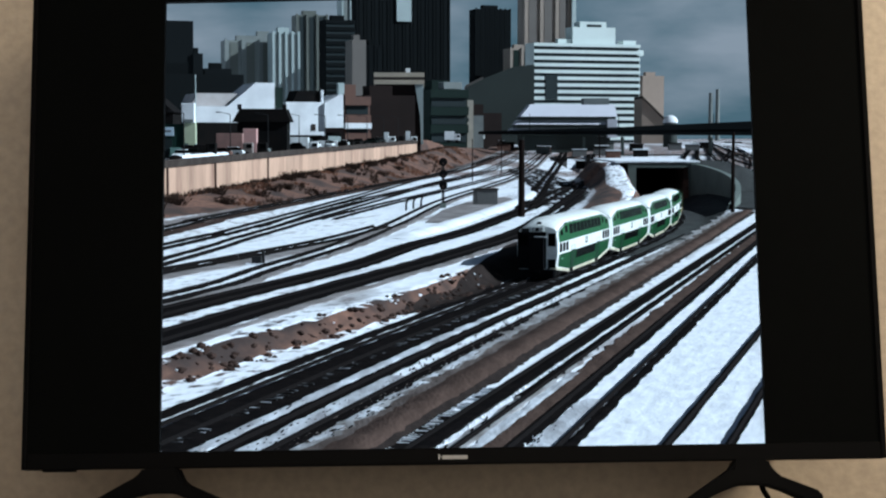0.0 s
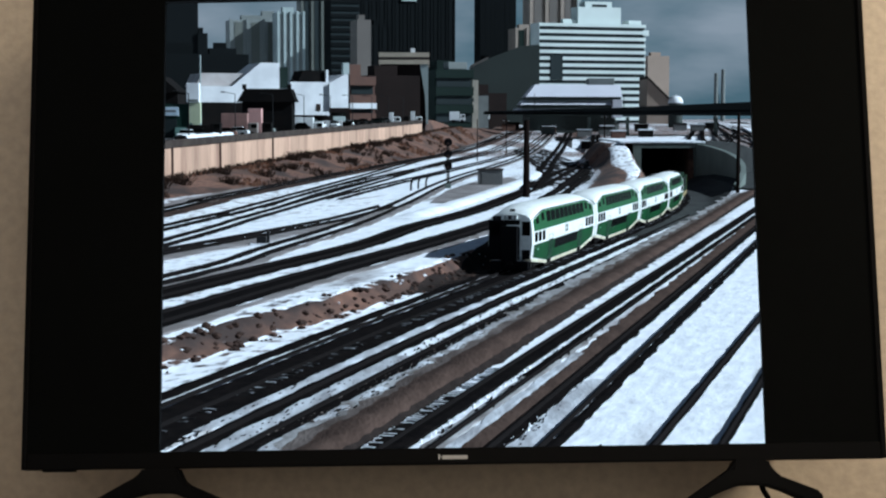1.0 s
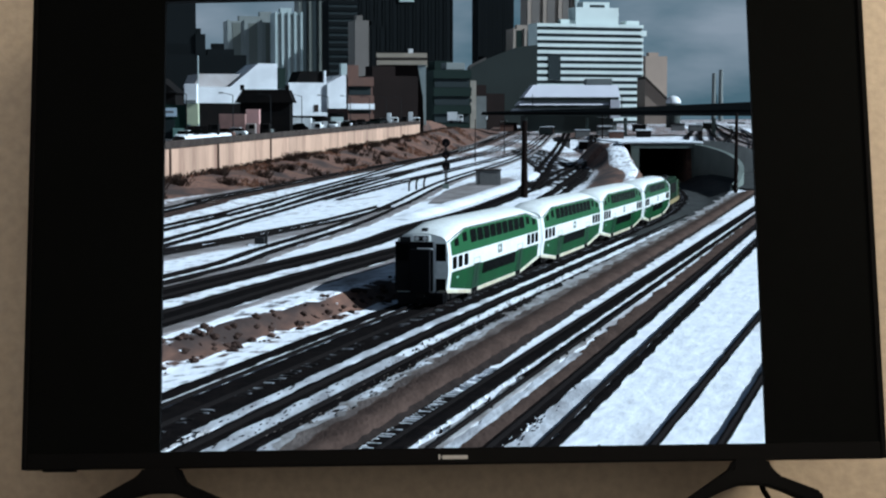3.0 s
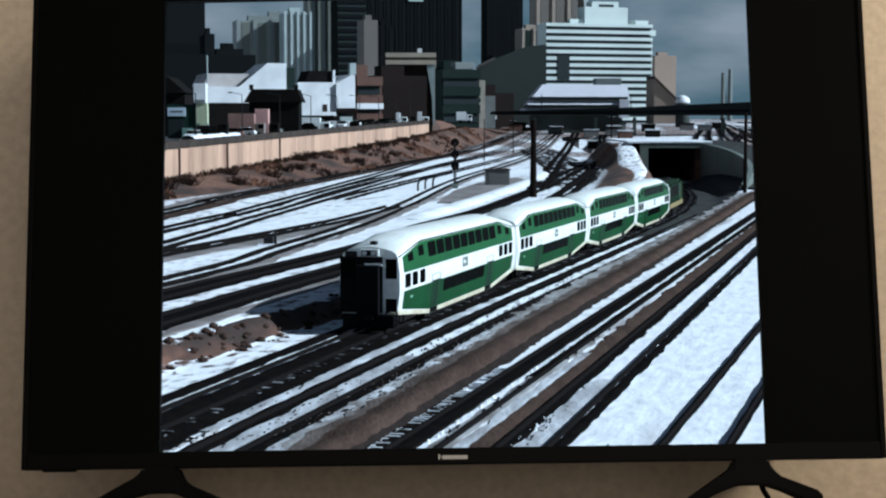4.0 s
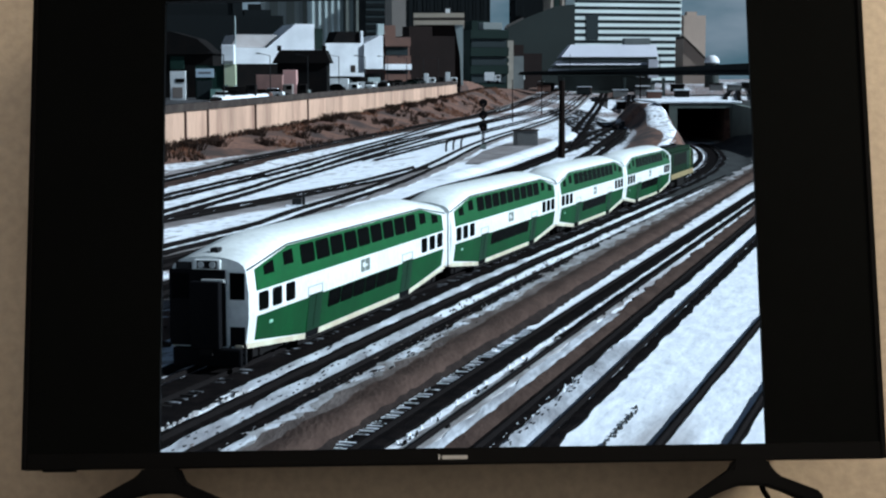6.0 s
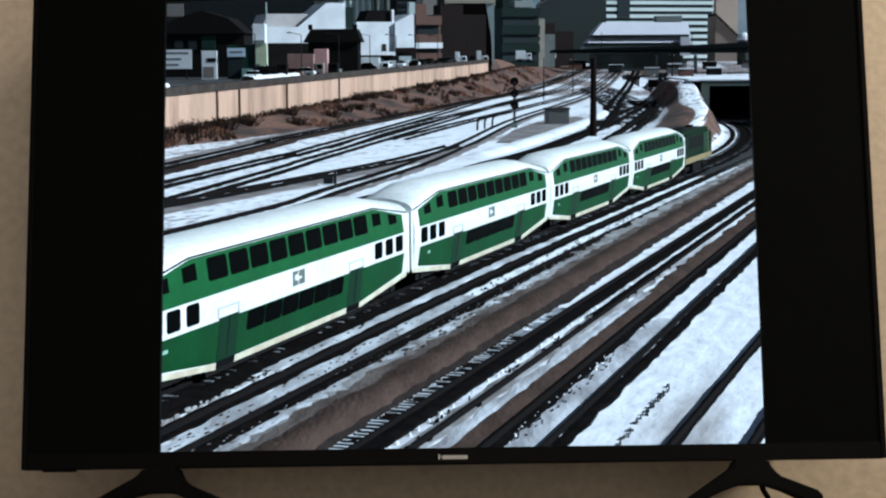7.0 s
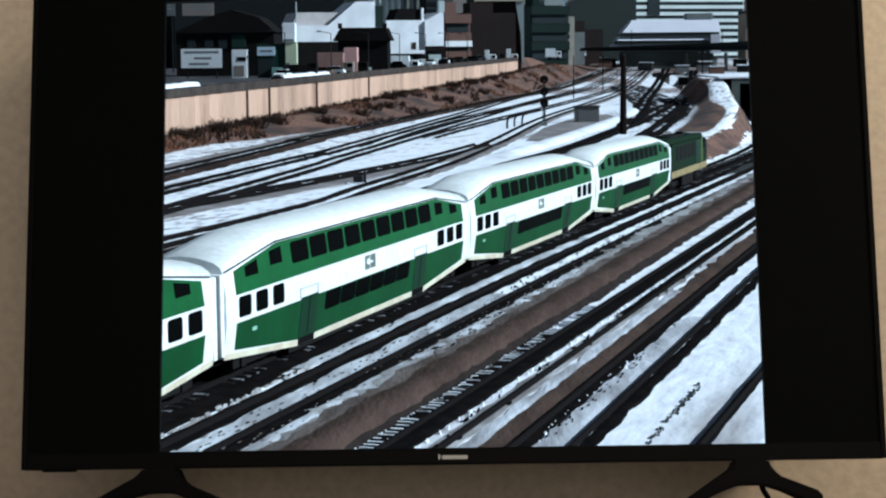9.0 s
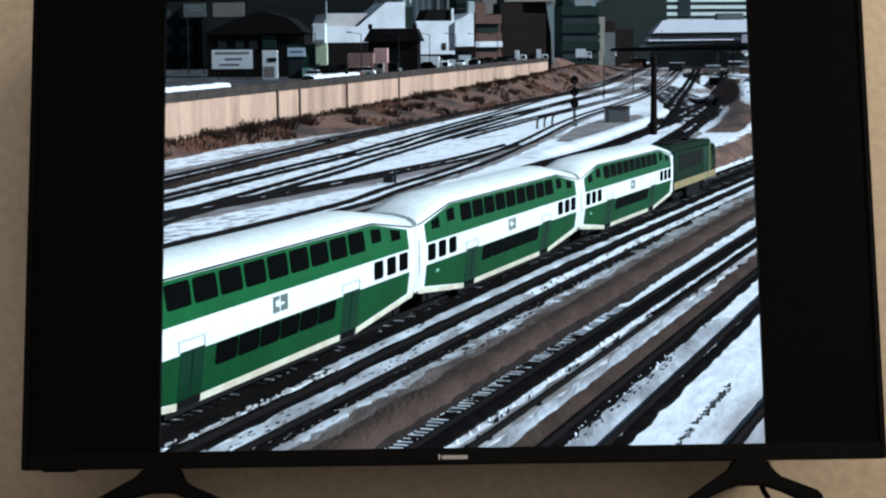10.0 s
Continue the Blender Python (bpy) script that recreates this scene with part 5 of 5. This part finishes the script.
    m = thing("mast", pose(-38.0, 280, 7), "thin pale mast behind the roofs", "mast")
    part("pole", tube(bmesh.new(), (0, 0, 0), (0, 0, 13.6), 0.17, 0.12), PALE_TOWER, m)
    # dark house on the street with signs
    dh = thing("street_house", pose(-47.0, 264, 6.7), "dark boarded house with a gabled roof", "building")
    part("wall", boxes((-8, 7.6, 0, 9, 0, 7.6)), DARK_WOOD, dh)
    part("roof", prism(bmesh.new(), [(-8.4, 7.4), (8.0, 7.4), (5.2, 9.8), (1.0, 11.0), (-3.0, 9.8)], "y", -0.5, 9.5), DARK_WOOD, dh)
    part("green_shutter", boxes((0.9, 3.1, -0.2, 0, 5.0, 7.1), bevel=0.04), SHUTTER_GREEN, dh, "dull green shutter under the eaves")
    for wx in (-6.2, -3.4, -1.2):
        part("window", boxes((wx, wx + 1.3, -0.12, 0, 4.9, 6.4)), TOWER_GLASS, dh)
    for x0, x1 in ((-65.7, -61.7), (-60.4, -54.8)):
        bb = thing("billboard", pose((x0 + x1) / 2, 296, 17.6), "faded dim billboard above dark roofs", "billboard", "billboards")
        part("panel", boxes((-(x1 - x0) / 2, (x1 - x0) / 2, 0, 0.2, 0, 2.6)), FADED_BEIGE if x0 > -61 else FADED_GREY, bb)
        for z, a0, b0 in ((1.7, -0.75, 0.6), (1.1, -0.6, 0.75)):
            w = (x1 - x0) / 2
            part("writing", boxes((a0 * w, b0 * w, -0.02, 0, z, z + 0.3)), GREY_TOWER, bb)
        for lx in (-1.4, 1.4):
            part("leg", boxes((lx - 0.1, lx + 0.1, 0.1, 0.3, -10, 0)), DARK_STEEL, bb)
    sg = thing("sign_board", pose(-48.3, 250, 6.9), "white sign board with bars of unreadable writing on posts", "sign")
    part("board", boxes((-3.1, 3.1, 0, 0.15, 1.8, 4.65), bevel=0.02), SIGN_WHITE, sg)
    part("frame", boxes((-3.2, 3.2, 0.02, 0.2, 1.7, 1.8), (-3.2, 3.2, 0.02, 0.2, 4.65, 4.75), (-3.2, -3.1, 0.02, 0.2, 1.8, 4.65), (3.1, 3.2, 0.02, 0.2, 1.8, 4.65)), DARK_STEEL, sg)
    for z, a, b2 in ((4.0, -2.6, 2.6), (3.1, -1.1, 1.5), (2.25, -1.9, 1.1)):
        part("writing", boxes((a, b2, -0.02, 0, z, z + 0.32)), SIGN_INK, sg)
    for x in (-2.2, 2.2):
        part("post", boxes((x - 0.1, x + 0.1, 0.2, 0.4, -0.4, 4.65)), DARK_STEEL, sg)
    kx = thing("kiosk", pose(-42.6, 250, 6.8), "narrow white street kiosk with a dark opening", "kiosk")
    part("body", boxes((-1.15, 1.15, 0, 1.6, 0, 4.6), bevel=0.04), SIGN_WHITE, kx)
    part("opening", boxes((-0.3, 1.0, -0.05, 0, 2.9, 3.5)), DARK_WOOD, kx)
    part("poster", boxes((-0.8, 0.7, -0.04, 0, 0.6, 2.2)), FADED_BEIGE, kx)
    fs = thing("shop_front", pose(-37.9, 250, 6.8), "dark green shop front with a blue-white sign", "shop")
    part("front", boxes((-2.05, 2.1, 0.2, 3, -0.2, 5.4)), SHUTTER_GREEN, fs)
    board = part("sign", boxes((-2.0, 0.7, 0, 0.2, 3.65, 4.95), bevel=0.03), PALE_BLUE, fs, "blue-white sign board")
    part("writing", boxes((-1.6, 0.3, -0.02, 0, 4.2, 4.5)), SIGN_INK, board)
    part("shop_window", boxes((-1.9, 0.4, 0.1, 0.2, 0.6, 3.2)), TOWER_GLASS, fs)
    part("counter", boxes((0.2, 2.0, -0.5, 0.2, 0.2, 1.9), bevel=0.05), PALE_TEAL, fs, "pale green counter front")
    # vehicles parked along the street
    def truck(x, y, ln, body, label, cab_mat, h=2.2):
        t = thing("truck", pose(x, y, street_z(y) + 0.7), label, "truck", "vehicles on the street")
        part("cargo_box", boxes((-ln / 2, ln / 2 - 1.5, 0, 2.2, 0.7, 0.7 + h), bevel=0.06), body, t)
        part("cab", boxes((ln / 2 - 1.4, ln / 2, 0.05, 2.15, 0.5, 2.2), bevel=0.15), cab_mat, t)
        part("windscreen", boxes((ln / 2 - 0.9, ln / 2 - 0.1, 0.02, 0.06, 1.4, 2.0)), GLASS, t)
        for wx in (-ln / 2 + 1, ln / 2 - 0.8):
            part("wheel", tube(bmesh.new(), (wx, 0, 0.42), (wx, 0.3, 0.42), 0.42, n=14), BLACK, t)
    truck(-28.2, 250, 5.4, DUSKY_PINK, "dusky pink box truck parked on the street", FADED_BEIGE, 2.9)
    truck(-25.2, 250.5, 3.5, PINK, "tall pale pink van parked on the street", DARK_WOOD, 3.6)
    truck(-19.0, 262, 5.0, SIGN_WHITE, "white delivery van parked by the shed", SIGN_WHITE)
    truck(-14.6, 268, 4.6, SIGN_WHITE, "white van beside a dark car", DARK_WOOD, 1.6)
    truck(-3.6, 360, 4.4, SIGN_WHITE, "white truck on the far street", SIGN_WHITE, 2.6)
    truck(-7.2, 357, 2.4, SIGN_WHITE, "white van on the far street", SIGN_WHITE, 2.4)
    truck(7.4, 430, 4.0, SIGN_WHITE, "white van on the far street", SIGN_WHITE)
    truck(15.0, 480, 5.0, SIGN_WHITE, "white truck on the far street", SIGN_WHITE)
    def parked_car(m, paint, label):
        c = thing("car", m, label, "car", "vehicles on the street")
        bm = prism(bmesh.new(), [(-2.1, 0.35), (2.1, 0.35), (2.15, 0.8), (1.3, 0.95), (-2.0, 0.95), (-2.15, 0.75)], "x", -0.85, 0.85)
        bmesh.ops.bevel(bm, geom=list(bm.edges), offset=0.06, segments=2, affect="EDGES")
        part("body", bm, paint, c)
        part("cabin", prism(bmesh.new(), [(-1.7, 0.95), (0.9, 0.95), (0.35, 1.42), (-1.2, 1.45)], "x", -0.75, 0.75), GLASS, c)
        part("roof", boxes((-0.68, 0.68, -1.2, 0.35, 1.43, 1.5), bevel=0.02), paint, c)
        for yy in (-1.3, 1.3):
            for xx in (-0.8, 0.8):
                part("wheel", tube(bmesh.new(), (xx - 0.1, yy, 0.32), (xx + 0.1, yy, 0.32), 0.32, n=14), BLACK, c)
    paints = ((SIGN_WHITE, "white snow-dusted car parked on the street"), (DARK_WOOD, "black car parked on the street"), (BRICK, "dark red car parked on the street"),
              (GREY_TOWER, "grey car parked on the street"), (TEAL, "dark green car parked on the street"))
    rnd = random.Random(21)
    y = 236.0
    for k in range(26):
        paint, label = paints[rnd.choice((0, 0, 1, 1, 2, 3, 4))]
        parked_car(pose(wall_x(y) - rnd.uniform(3.0, 4.6), y, street_z(y) + 0.6, 0, 0, -7 + rnd.choice((0, 180, 90))), paint, label)
        y += rnd.uniform(5.5, 11.5)
    for k in range(9):
        y = 232 + k * 27.0
        lp = thing("street_lamp", pose(wall_x(y) - 2.2, y, street_z(y)), "thin dark street lamp behind the wall", "street lamp", "street lamps")
        part("post", tube(bmesh.new(), (0, 0, -0.2), (0, 0, 7.2), 0.1, 0.06, n=8), DARK_STEEL, lp)
        part("arm", tube(bmesh.new(), (0, 0, 7.15), (-1.6, 0, 7.5), 0.05, 0.04, n=8), DARK_STEEL, lp)
        part("lantern", boxes((-2.2, -1.5, -0.15, 0.15, 7.4, 7.58), bevel=0.04), DARK_STEEL, lp)
    for y0, run, lift in ((228, 28, 0.9), (169, 24, 0.95)):
        bm = bmesh.new()
        rows = []
        for k in range(int(run / 0.9)):
            y = y0 + k * 0.9
            h1 = 0.55 + 0.25 * noise.noise((y * 0.33, 0, 0))
            x = wall_x(y) - 2.2
            rows.append([bm.verts.new((x + o, y, street_z(y) + lift + zz * h1)) for o, zz in ((-1.4, -1), (-0.8, 0.7), (0, 1), (0.7, 0.8), (1.2, -1))])
        for a, b3 in zip(rows, rows[1:]):
            for i in range(4):
                bm.faces.new((a[i], a[i + 1], b3[i + 1], b3[i])).smooth = True
        heap = thing("snow_bank", label="shovelled snow heaped behind the wall coping", category="snow bank", group="snow banks")
        part("snow", bm, SNOW, heap)
    truck(-33.0, 246, 5.0, DARK_WOOD, "dark pickup truck parked behind the wall", DARK_WOOD, 1.2)


DARK_HALL = material("dark_green_hall_cladding", (0.026, 0.036, 0.032), 0.8, scale=0.05)
DARK_BRICK = material("sooty_brick", (0.021, 0.015, 0.0138), 0.95, spec=0.05, second=(0.011, 0.009, 0.0085), scale=0.1)


def set_back():
    """Moves what stands on the street far enough back from the wall, at the size that its distance asks for."""
    for ob in [o for o in scene.objects if o.parent is None and o.get("label")]:
        if not ob.name.startswith(("truck", "dark_shed", "white_house", "brick_house", "beige_house", "green_house", "dark_house", "warehouse", "sign_board", "shop_front", "kiosk", "street_house", "gate_pillar", "white_barn", "mast")):
            continue
        x, y, z = ob.location
        reach = max((c.bound_box[4][0] for c in ob.children), default=0)
        far = 59.3 / (0.1223 - min(0.05, (x + reach) / y)) + 2.0
        far += 24.0 if ob.name.startswith(("white_barn", "white_house", "mast")) else 40.0 if ob.name.startswith("brick_house") else 0.0
        k = min(1.5, max(1.0, far / y))
        ob.location = (x * k, y * k, EYE[2] + (z - EYE[2]) * k)
        ob.scale = (k, k, k)


def build_overpass():
    o = thing("road_bridge", label="long dark road bridge across the far tracks", category="bridge", kind="structure")
    part("deck", prism(bmesh.new(), [(20, 11.2), (190, 10.6), (190, 13.6), (118, 13.2), (70, 12.5), (20, 11.9)], "y", 600, 612), BLACK_TOWER, o)
    part("parapet", prism(bmesh.new(), [(20, 11.9), (70, 12.5), (118, 13.2), (190, 13.6), (190, 19.0), (118, 16.0), (70, 13.8), (20, 12.3)], "y", 599.7, 600.1), BLACK_TOWER, o)
    for x in (36, 58, 72, 104, 136, 168):
        part("column", boxes((x - 0.4, x + 0.4, 604, 608, 0.5, 10.2), bevel=0.05), GREY_CONCRETE, o)
    for x in (38, 70, 104, 124):
        part("lamp_post", tube(bmesh.new(), (x, 600.5, 11.5), (x, 600.5, 18.5), 0.16, 0.1, n=8), BLACK_TOWER, o)
    d = thing("depot", pose(53.6, 640, 0), "white stepped depot with dark horizontal bands", "building")
    part("core", boxes((-16, 18, 2, 30, 0, 16)), DARK_HALL, d)
    tiers = [(-20.5, 12.0, 12.4, 13.7), (-18.5, 16.6, 15.0, 16.7), (-16.5, 20.4, 18.0, 22.8)]
    for a, b, z0, z1 in tiers:
        bm = prism(bmesh.new(), [(a, z0), (b, z0), (b - 0.3, z1), (a + (z1 - z0) * 0.85, z1)], "y", 0, 28)
        for v in bm.verts:
            if v.co.y < 1 and v.co.z > z0 + 0.1:
                v.co.y = (z1 - z0) * 1.3
        part("tier", bm, SNOWY_PANEL, d, "snow-covered sloping tier")
        part("shadow_gap", boxes((a + 0.5, b - 0.5, 0.3, 28, z0 - 1.4, z0)), DARK_HALL, d)
    part("roof_box", boxes((8, 18, 6, 16, 22.8, 25.2), bevel=0.2), GREY_TOWER, d)
    part("side_wing", boxes((16.6, 20.4, -0.5, 6, 10, 17), bevel=0.1), SNOWY_PANEL, d)
    for k in range(18):  # far huts and cars at the yard's end
        rnd = random.Random(k)
        x, y = rnd.uniform(20, 120), rnd.uniform(520, 690)
        h = thing("yard_hut", pose(x, y, land(x, y)), "small distant hut among the tracks", "hut", "distant huts")
        part("wall", boxes((-2.5, 2.5, 0, 3, -0.2, 2.4)), rnd.choice([DARK_WOOD, BRICK, GREY_TOWER, HUT_GREY]), h)
        part("roof", boxes((-2.7, 2.7, -0.2, 3.2, 2.4, 2.8)), rnd.choice([SNOW, DARK_WOOD]), h)


SNOWY_PANEL = material("white_depot_panels", (0.6, 0.6, 0.66), 0.8, second=(0.48, 0.48, 0.53), scale=0.05)


# ---------------------------------------------------------------- the television and the wall behind it
WALL_PAINT = material("taupe_wall_paint", (0.46, 0.385, 0.3), 0.8, second=(0.43, 0.355, 0.28), scale=2.0, bump=0.05, bump_scale=60)
TV_BLACK = material("television_black", (0.0016, 0.0016, 0.0018), 0.5, spec=0.04)
TV_PANEL = material("dark_screen_margin", (0.0017, 0.002, 0.002), 0.6, spec=0.02)
TV_LOGO = material("grey_badge_print", (0.35, 0.35, 0.35), 0.5)
CONSOLE_WOOD = material("dark_console_wood", (0.06, 0.045, 0.035), 0.5, scale=3)
ROOM = []


def build_room():
    """x right, y up, z towards the viewer; the set's picture shows through its opening."""
    L, R, B, T = -0.608, 0.624, -0.3106, 0.409
    l, r, b, t = -0.4101, 0.4556, -0.2873, 0.3818
    tv = thing("television", label="black flat-screen television standing on two splayed feet", category="television")
    for edges in ((L + 0.008, l, b, T - 0.008), (r, R - 0.008, b, T - 0.008), (l, r, t, T - 0.008)):
        part("screen_margin", boxes((*edges, -0.012, 0.0)), TV_PANEL, tv, "unlit black screen margin")
    part("bezel", boxes((L, L + 0.008, B, T, -0.03, 0.004), (R - 0.008, R, B, T, -0.03, 0.004), (L + 0.008, R - 0.008, B, b, -0.03, 0.004), (L + 0.008, R - 0.008, T - 0.008, T, -0.03, 0.004), bevel=0.0015), TV_BLACK, tv, "thin black bezel")
    for x0, x1 in ((L + 0.02, l - 0.04), (r + 0.04, R - 0.02)):
        part("back_cover", boxes((x0, x1, B + 0.02, T - 0.02, -0.07, -0.03)), TV_BLACK, tv)
    bm = bmesh.new()  # unseen flared shroud to the wall, added to block light through the opening
    rings = [[bm.verts.new(p) for p in ((x0, y0, z), (x1, y0, z), (x1, y1, z), (x0, y1, z))] for x0, x1, y0, y1, z in (
        (l - 0.012, r + 0.012, b - 0.003, t + 0.014, -0.03), (-0.478, 0.53, -0.2795, 0.485, -0.296), (-0.484, 0.536, -0.2855, 0.491, -0.296), (l - 0.018, r + 0.018, b - 0.009, t + 0.02, -0.03))]
    for a, c in zip(rings, rings[1:] + rings[:1]):
        for i in range(4):
            bm.faces.new((a[i], a[(i + 1) % 4], c[(i + 1) % 4], c[i]))
    bmesh.ops.recalc_face_normals(bm, faces=bm.faces)
    part("rear_housing", bm, TV_BLACK, tv)
    part("ir_window", boxes((L + 0.03, L + 0.075, B - 0.003, B, -0.02, 0.0)), TV_BLACK, tv)
    part("badge", boxes((-0.0105, -0.008, -0.3035, -0.2965, 0.004, 0.0045), (-0.005, 0.031, -0.3035, -0.298, 0.004, 0.0045), (-0.0105, -0.003, -0.3005, -0.2995, 0.004, 0.0045)), TV_LOGO, tv, "small plain grey badge")
    for cx, reach_l, reach_r in ((-0.407, 1.12, 0.83), (0.4315, 0.9, 0.92)):
        foot = bmesh.new()
        shape = [(-0.024, 0.001), (0.024, 0.001), (0.028, -0.01), (0.042, -0.022), (0.105, -0.045), (0.109, -0.058), (0.098, -0.066), (0.05, -0.045), (0.02, -0.036),
                 (-0.02, -0.036), (-0.05, -0.045), (-0.075, -0.056), (-0.098, -0.066), (-0.103, -0.055), (-0.05, -0.023), (-0.03, -0.011)]
        outline = [(cx + px * (1.0 if abs(px) < 0.03 else reach_r if px > 0 else reach_l), B + pz) for px, pz in shape]
        prism(foot, outline, "z", -0.03, 0.012)
        bmesh.ops.bevel(foot, geom=list(foot.edges), offset=0.003, segments=2, affect="EDGES")
        part("foot", foot, TV_BLACK, tv, "splayed black foot")
    cord = thing("power_cord", label="thin black cord hanging behind the television foot", category="cable")
    bm = bmesh.new()
    pts = [(0.452, B - 0.03, -0.045), (0.456, B - 0.042, -0.045), (0.463, B - 0.056, -0.04), (0.469, B - 0.0655, -0.035)]
    for a, c in zip(pts, pts[1:]):
        tube(bm, a, c, 0.004, n=8)
    part("cord", bm, TV_BLACK, cord)
    part("collar", tube(bmesh.new(), (0.4495, B - 0.024, -0.046), (0.452, B - 0.03, -0.045), 0.006, n=8), TV_BLACK, cord)
    con = thing("media_console", label="dark wooden console that carries the television", category="console")
    part("top", boxes((-1.1, 1.2, B - 0.09, B - 0.0662, -0.295, 0.3), bevel=0.004), CONSOLE_WOOD, con)
    part("body", boxes((-1.05, 1.15, -1.65, B - 0.09, -0.295, 0.27)), CONSOLE_WOOD, con)
    # the room: wall behind the set with the opening; unseen side walls and ceiling added to block the sun, and floor;
    # open at the back
    wall = part("wall_behind_television", boxes((-2.2, l - 0.09, -1.65, 1.5, -0.36, -0.3), (r + 0.1, 2.35, -1.65, 1.5, -0.36, -0.3), (l - 0.09, r + 0.1, -1.65, -0.289, -0.36, -0.3), (l - 0.09, r + 0.1, t + 0.14, 1.5, -0.36, -0.3)), WALL_PAINT)
    tagged(wall, "taupe painted room wall behind the television", "wall", kind="structure")
    side = tagged(part("wall_side", boxes((2.35, 2.45, -1.65, 1.5, -0.36, 4.2), (-2.3, -2.2, -1.65, 1.5, -0.36, 4.2)), WALL_PAINT), "unseen taupe side walls, added to keep the sun off the television wall", "wall", kind="structure")
    ceil = tagged(part("ceiling", boxes((-2.3, 2.45, 1.5, 1.6, -0.36, 4.2)), PLASTER), "unseen white ceiling, added to keep out sun and sky light", "ceiling", kind="structure")
    flo = tagged(part("room_floor", boxes((-2.3, 2.45, -1.75, -1.65, -0.36, 4.2)), CONSOLE_WOOD), "dark wooden room floor", "floor", kind="structure")
    ROOM.extend([tv, cord, con, wall, side, ceil, flo])


# ---------------------------------------------------------------- everything in place
build_ground()
build_tracks()
build_tunnel()
build_patches()
build_street()
build_retaining_wall()
build_yard_things()
build_city()
set_back()
build_overpass()
build_train()
build_room()


def motions():
    ticks = [i * 0.5 for i in range(21)]
    for car, back in TRAIN:
        rows = []
        reach = 5.9 if car.name.startswith("loco") else 9.9
        for t in ticks:
            s = front_at(t) + back
            a, b = on_track(s - reach), on_track(s + reach)
            d = b - a
            m = Matrix.Translation((a + b) / 2) @ pose(0, 0, 0, 0, 0, -math.degrees(math.atan2(d.x, d.y))) @ pose(0, 0, 0, math.degrees(math.atan2(d.z, math.hypot(d.x, d.y))))
            rows.append((t, m))
        walk(car, rows)
    # the set and its room stay before the viewer while the view swings
    for ob in ROOM:
        walk(ob, [(t, m @ SET) for t, m in VIEWS])


motions()
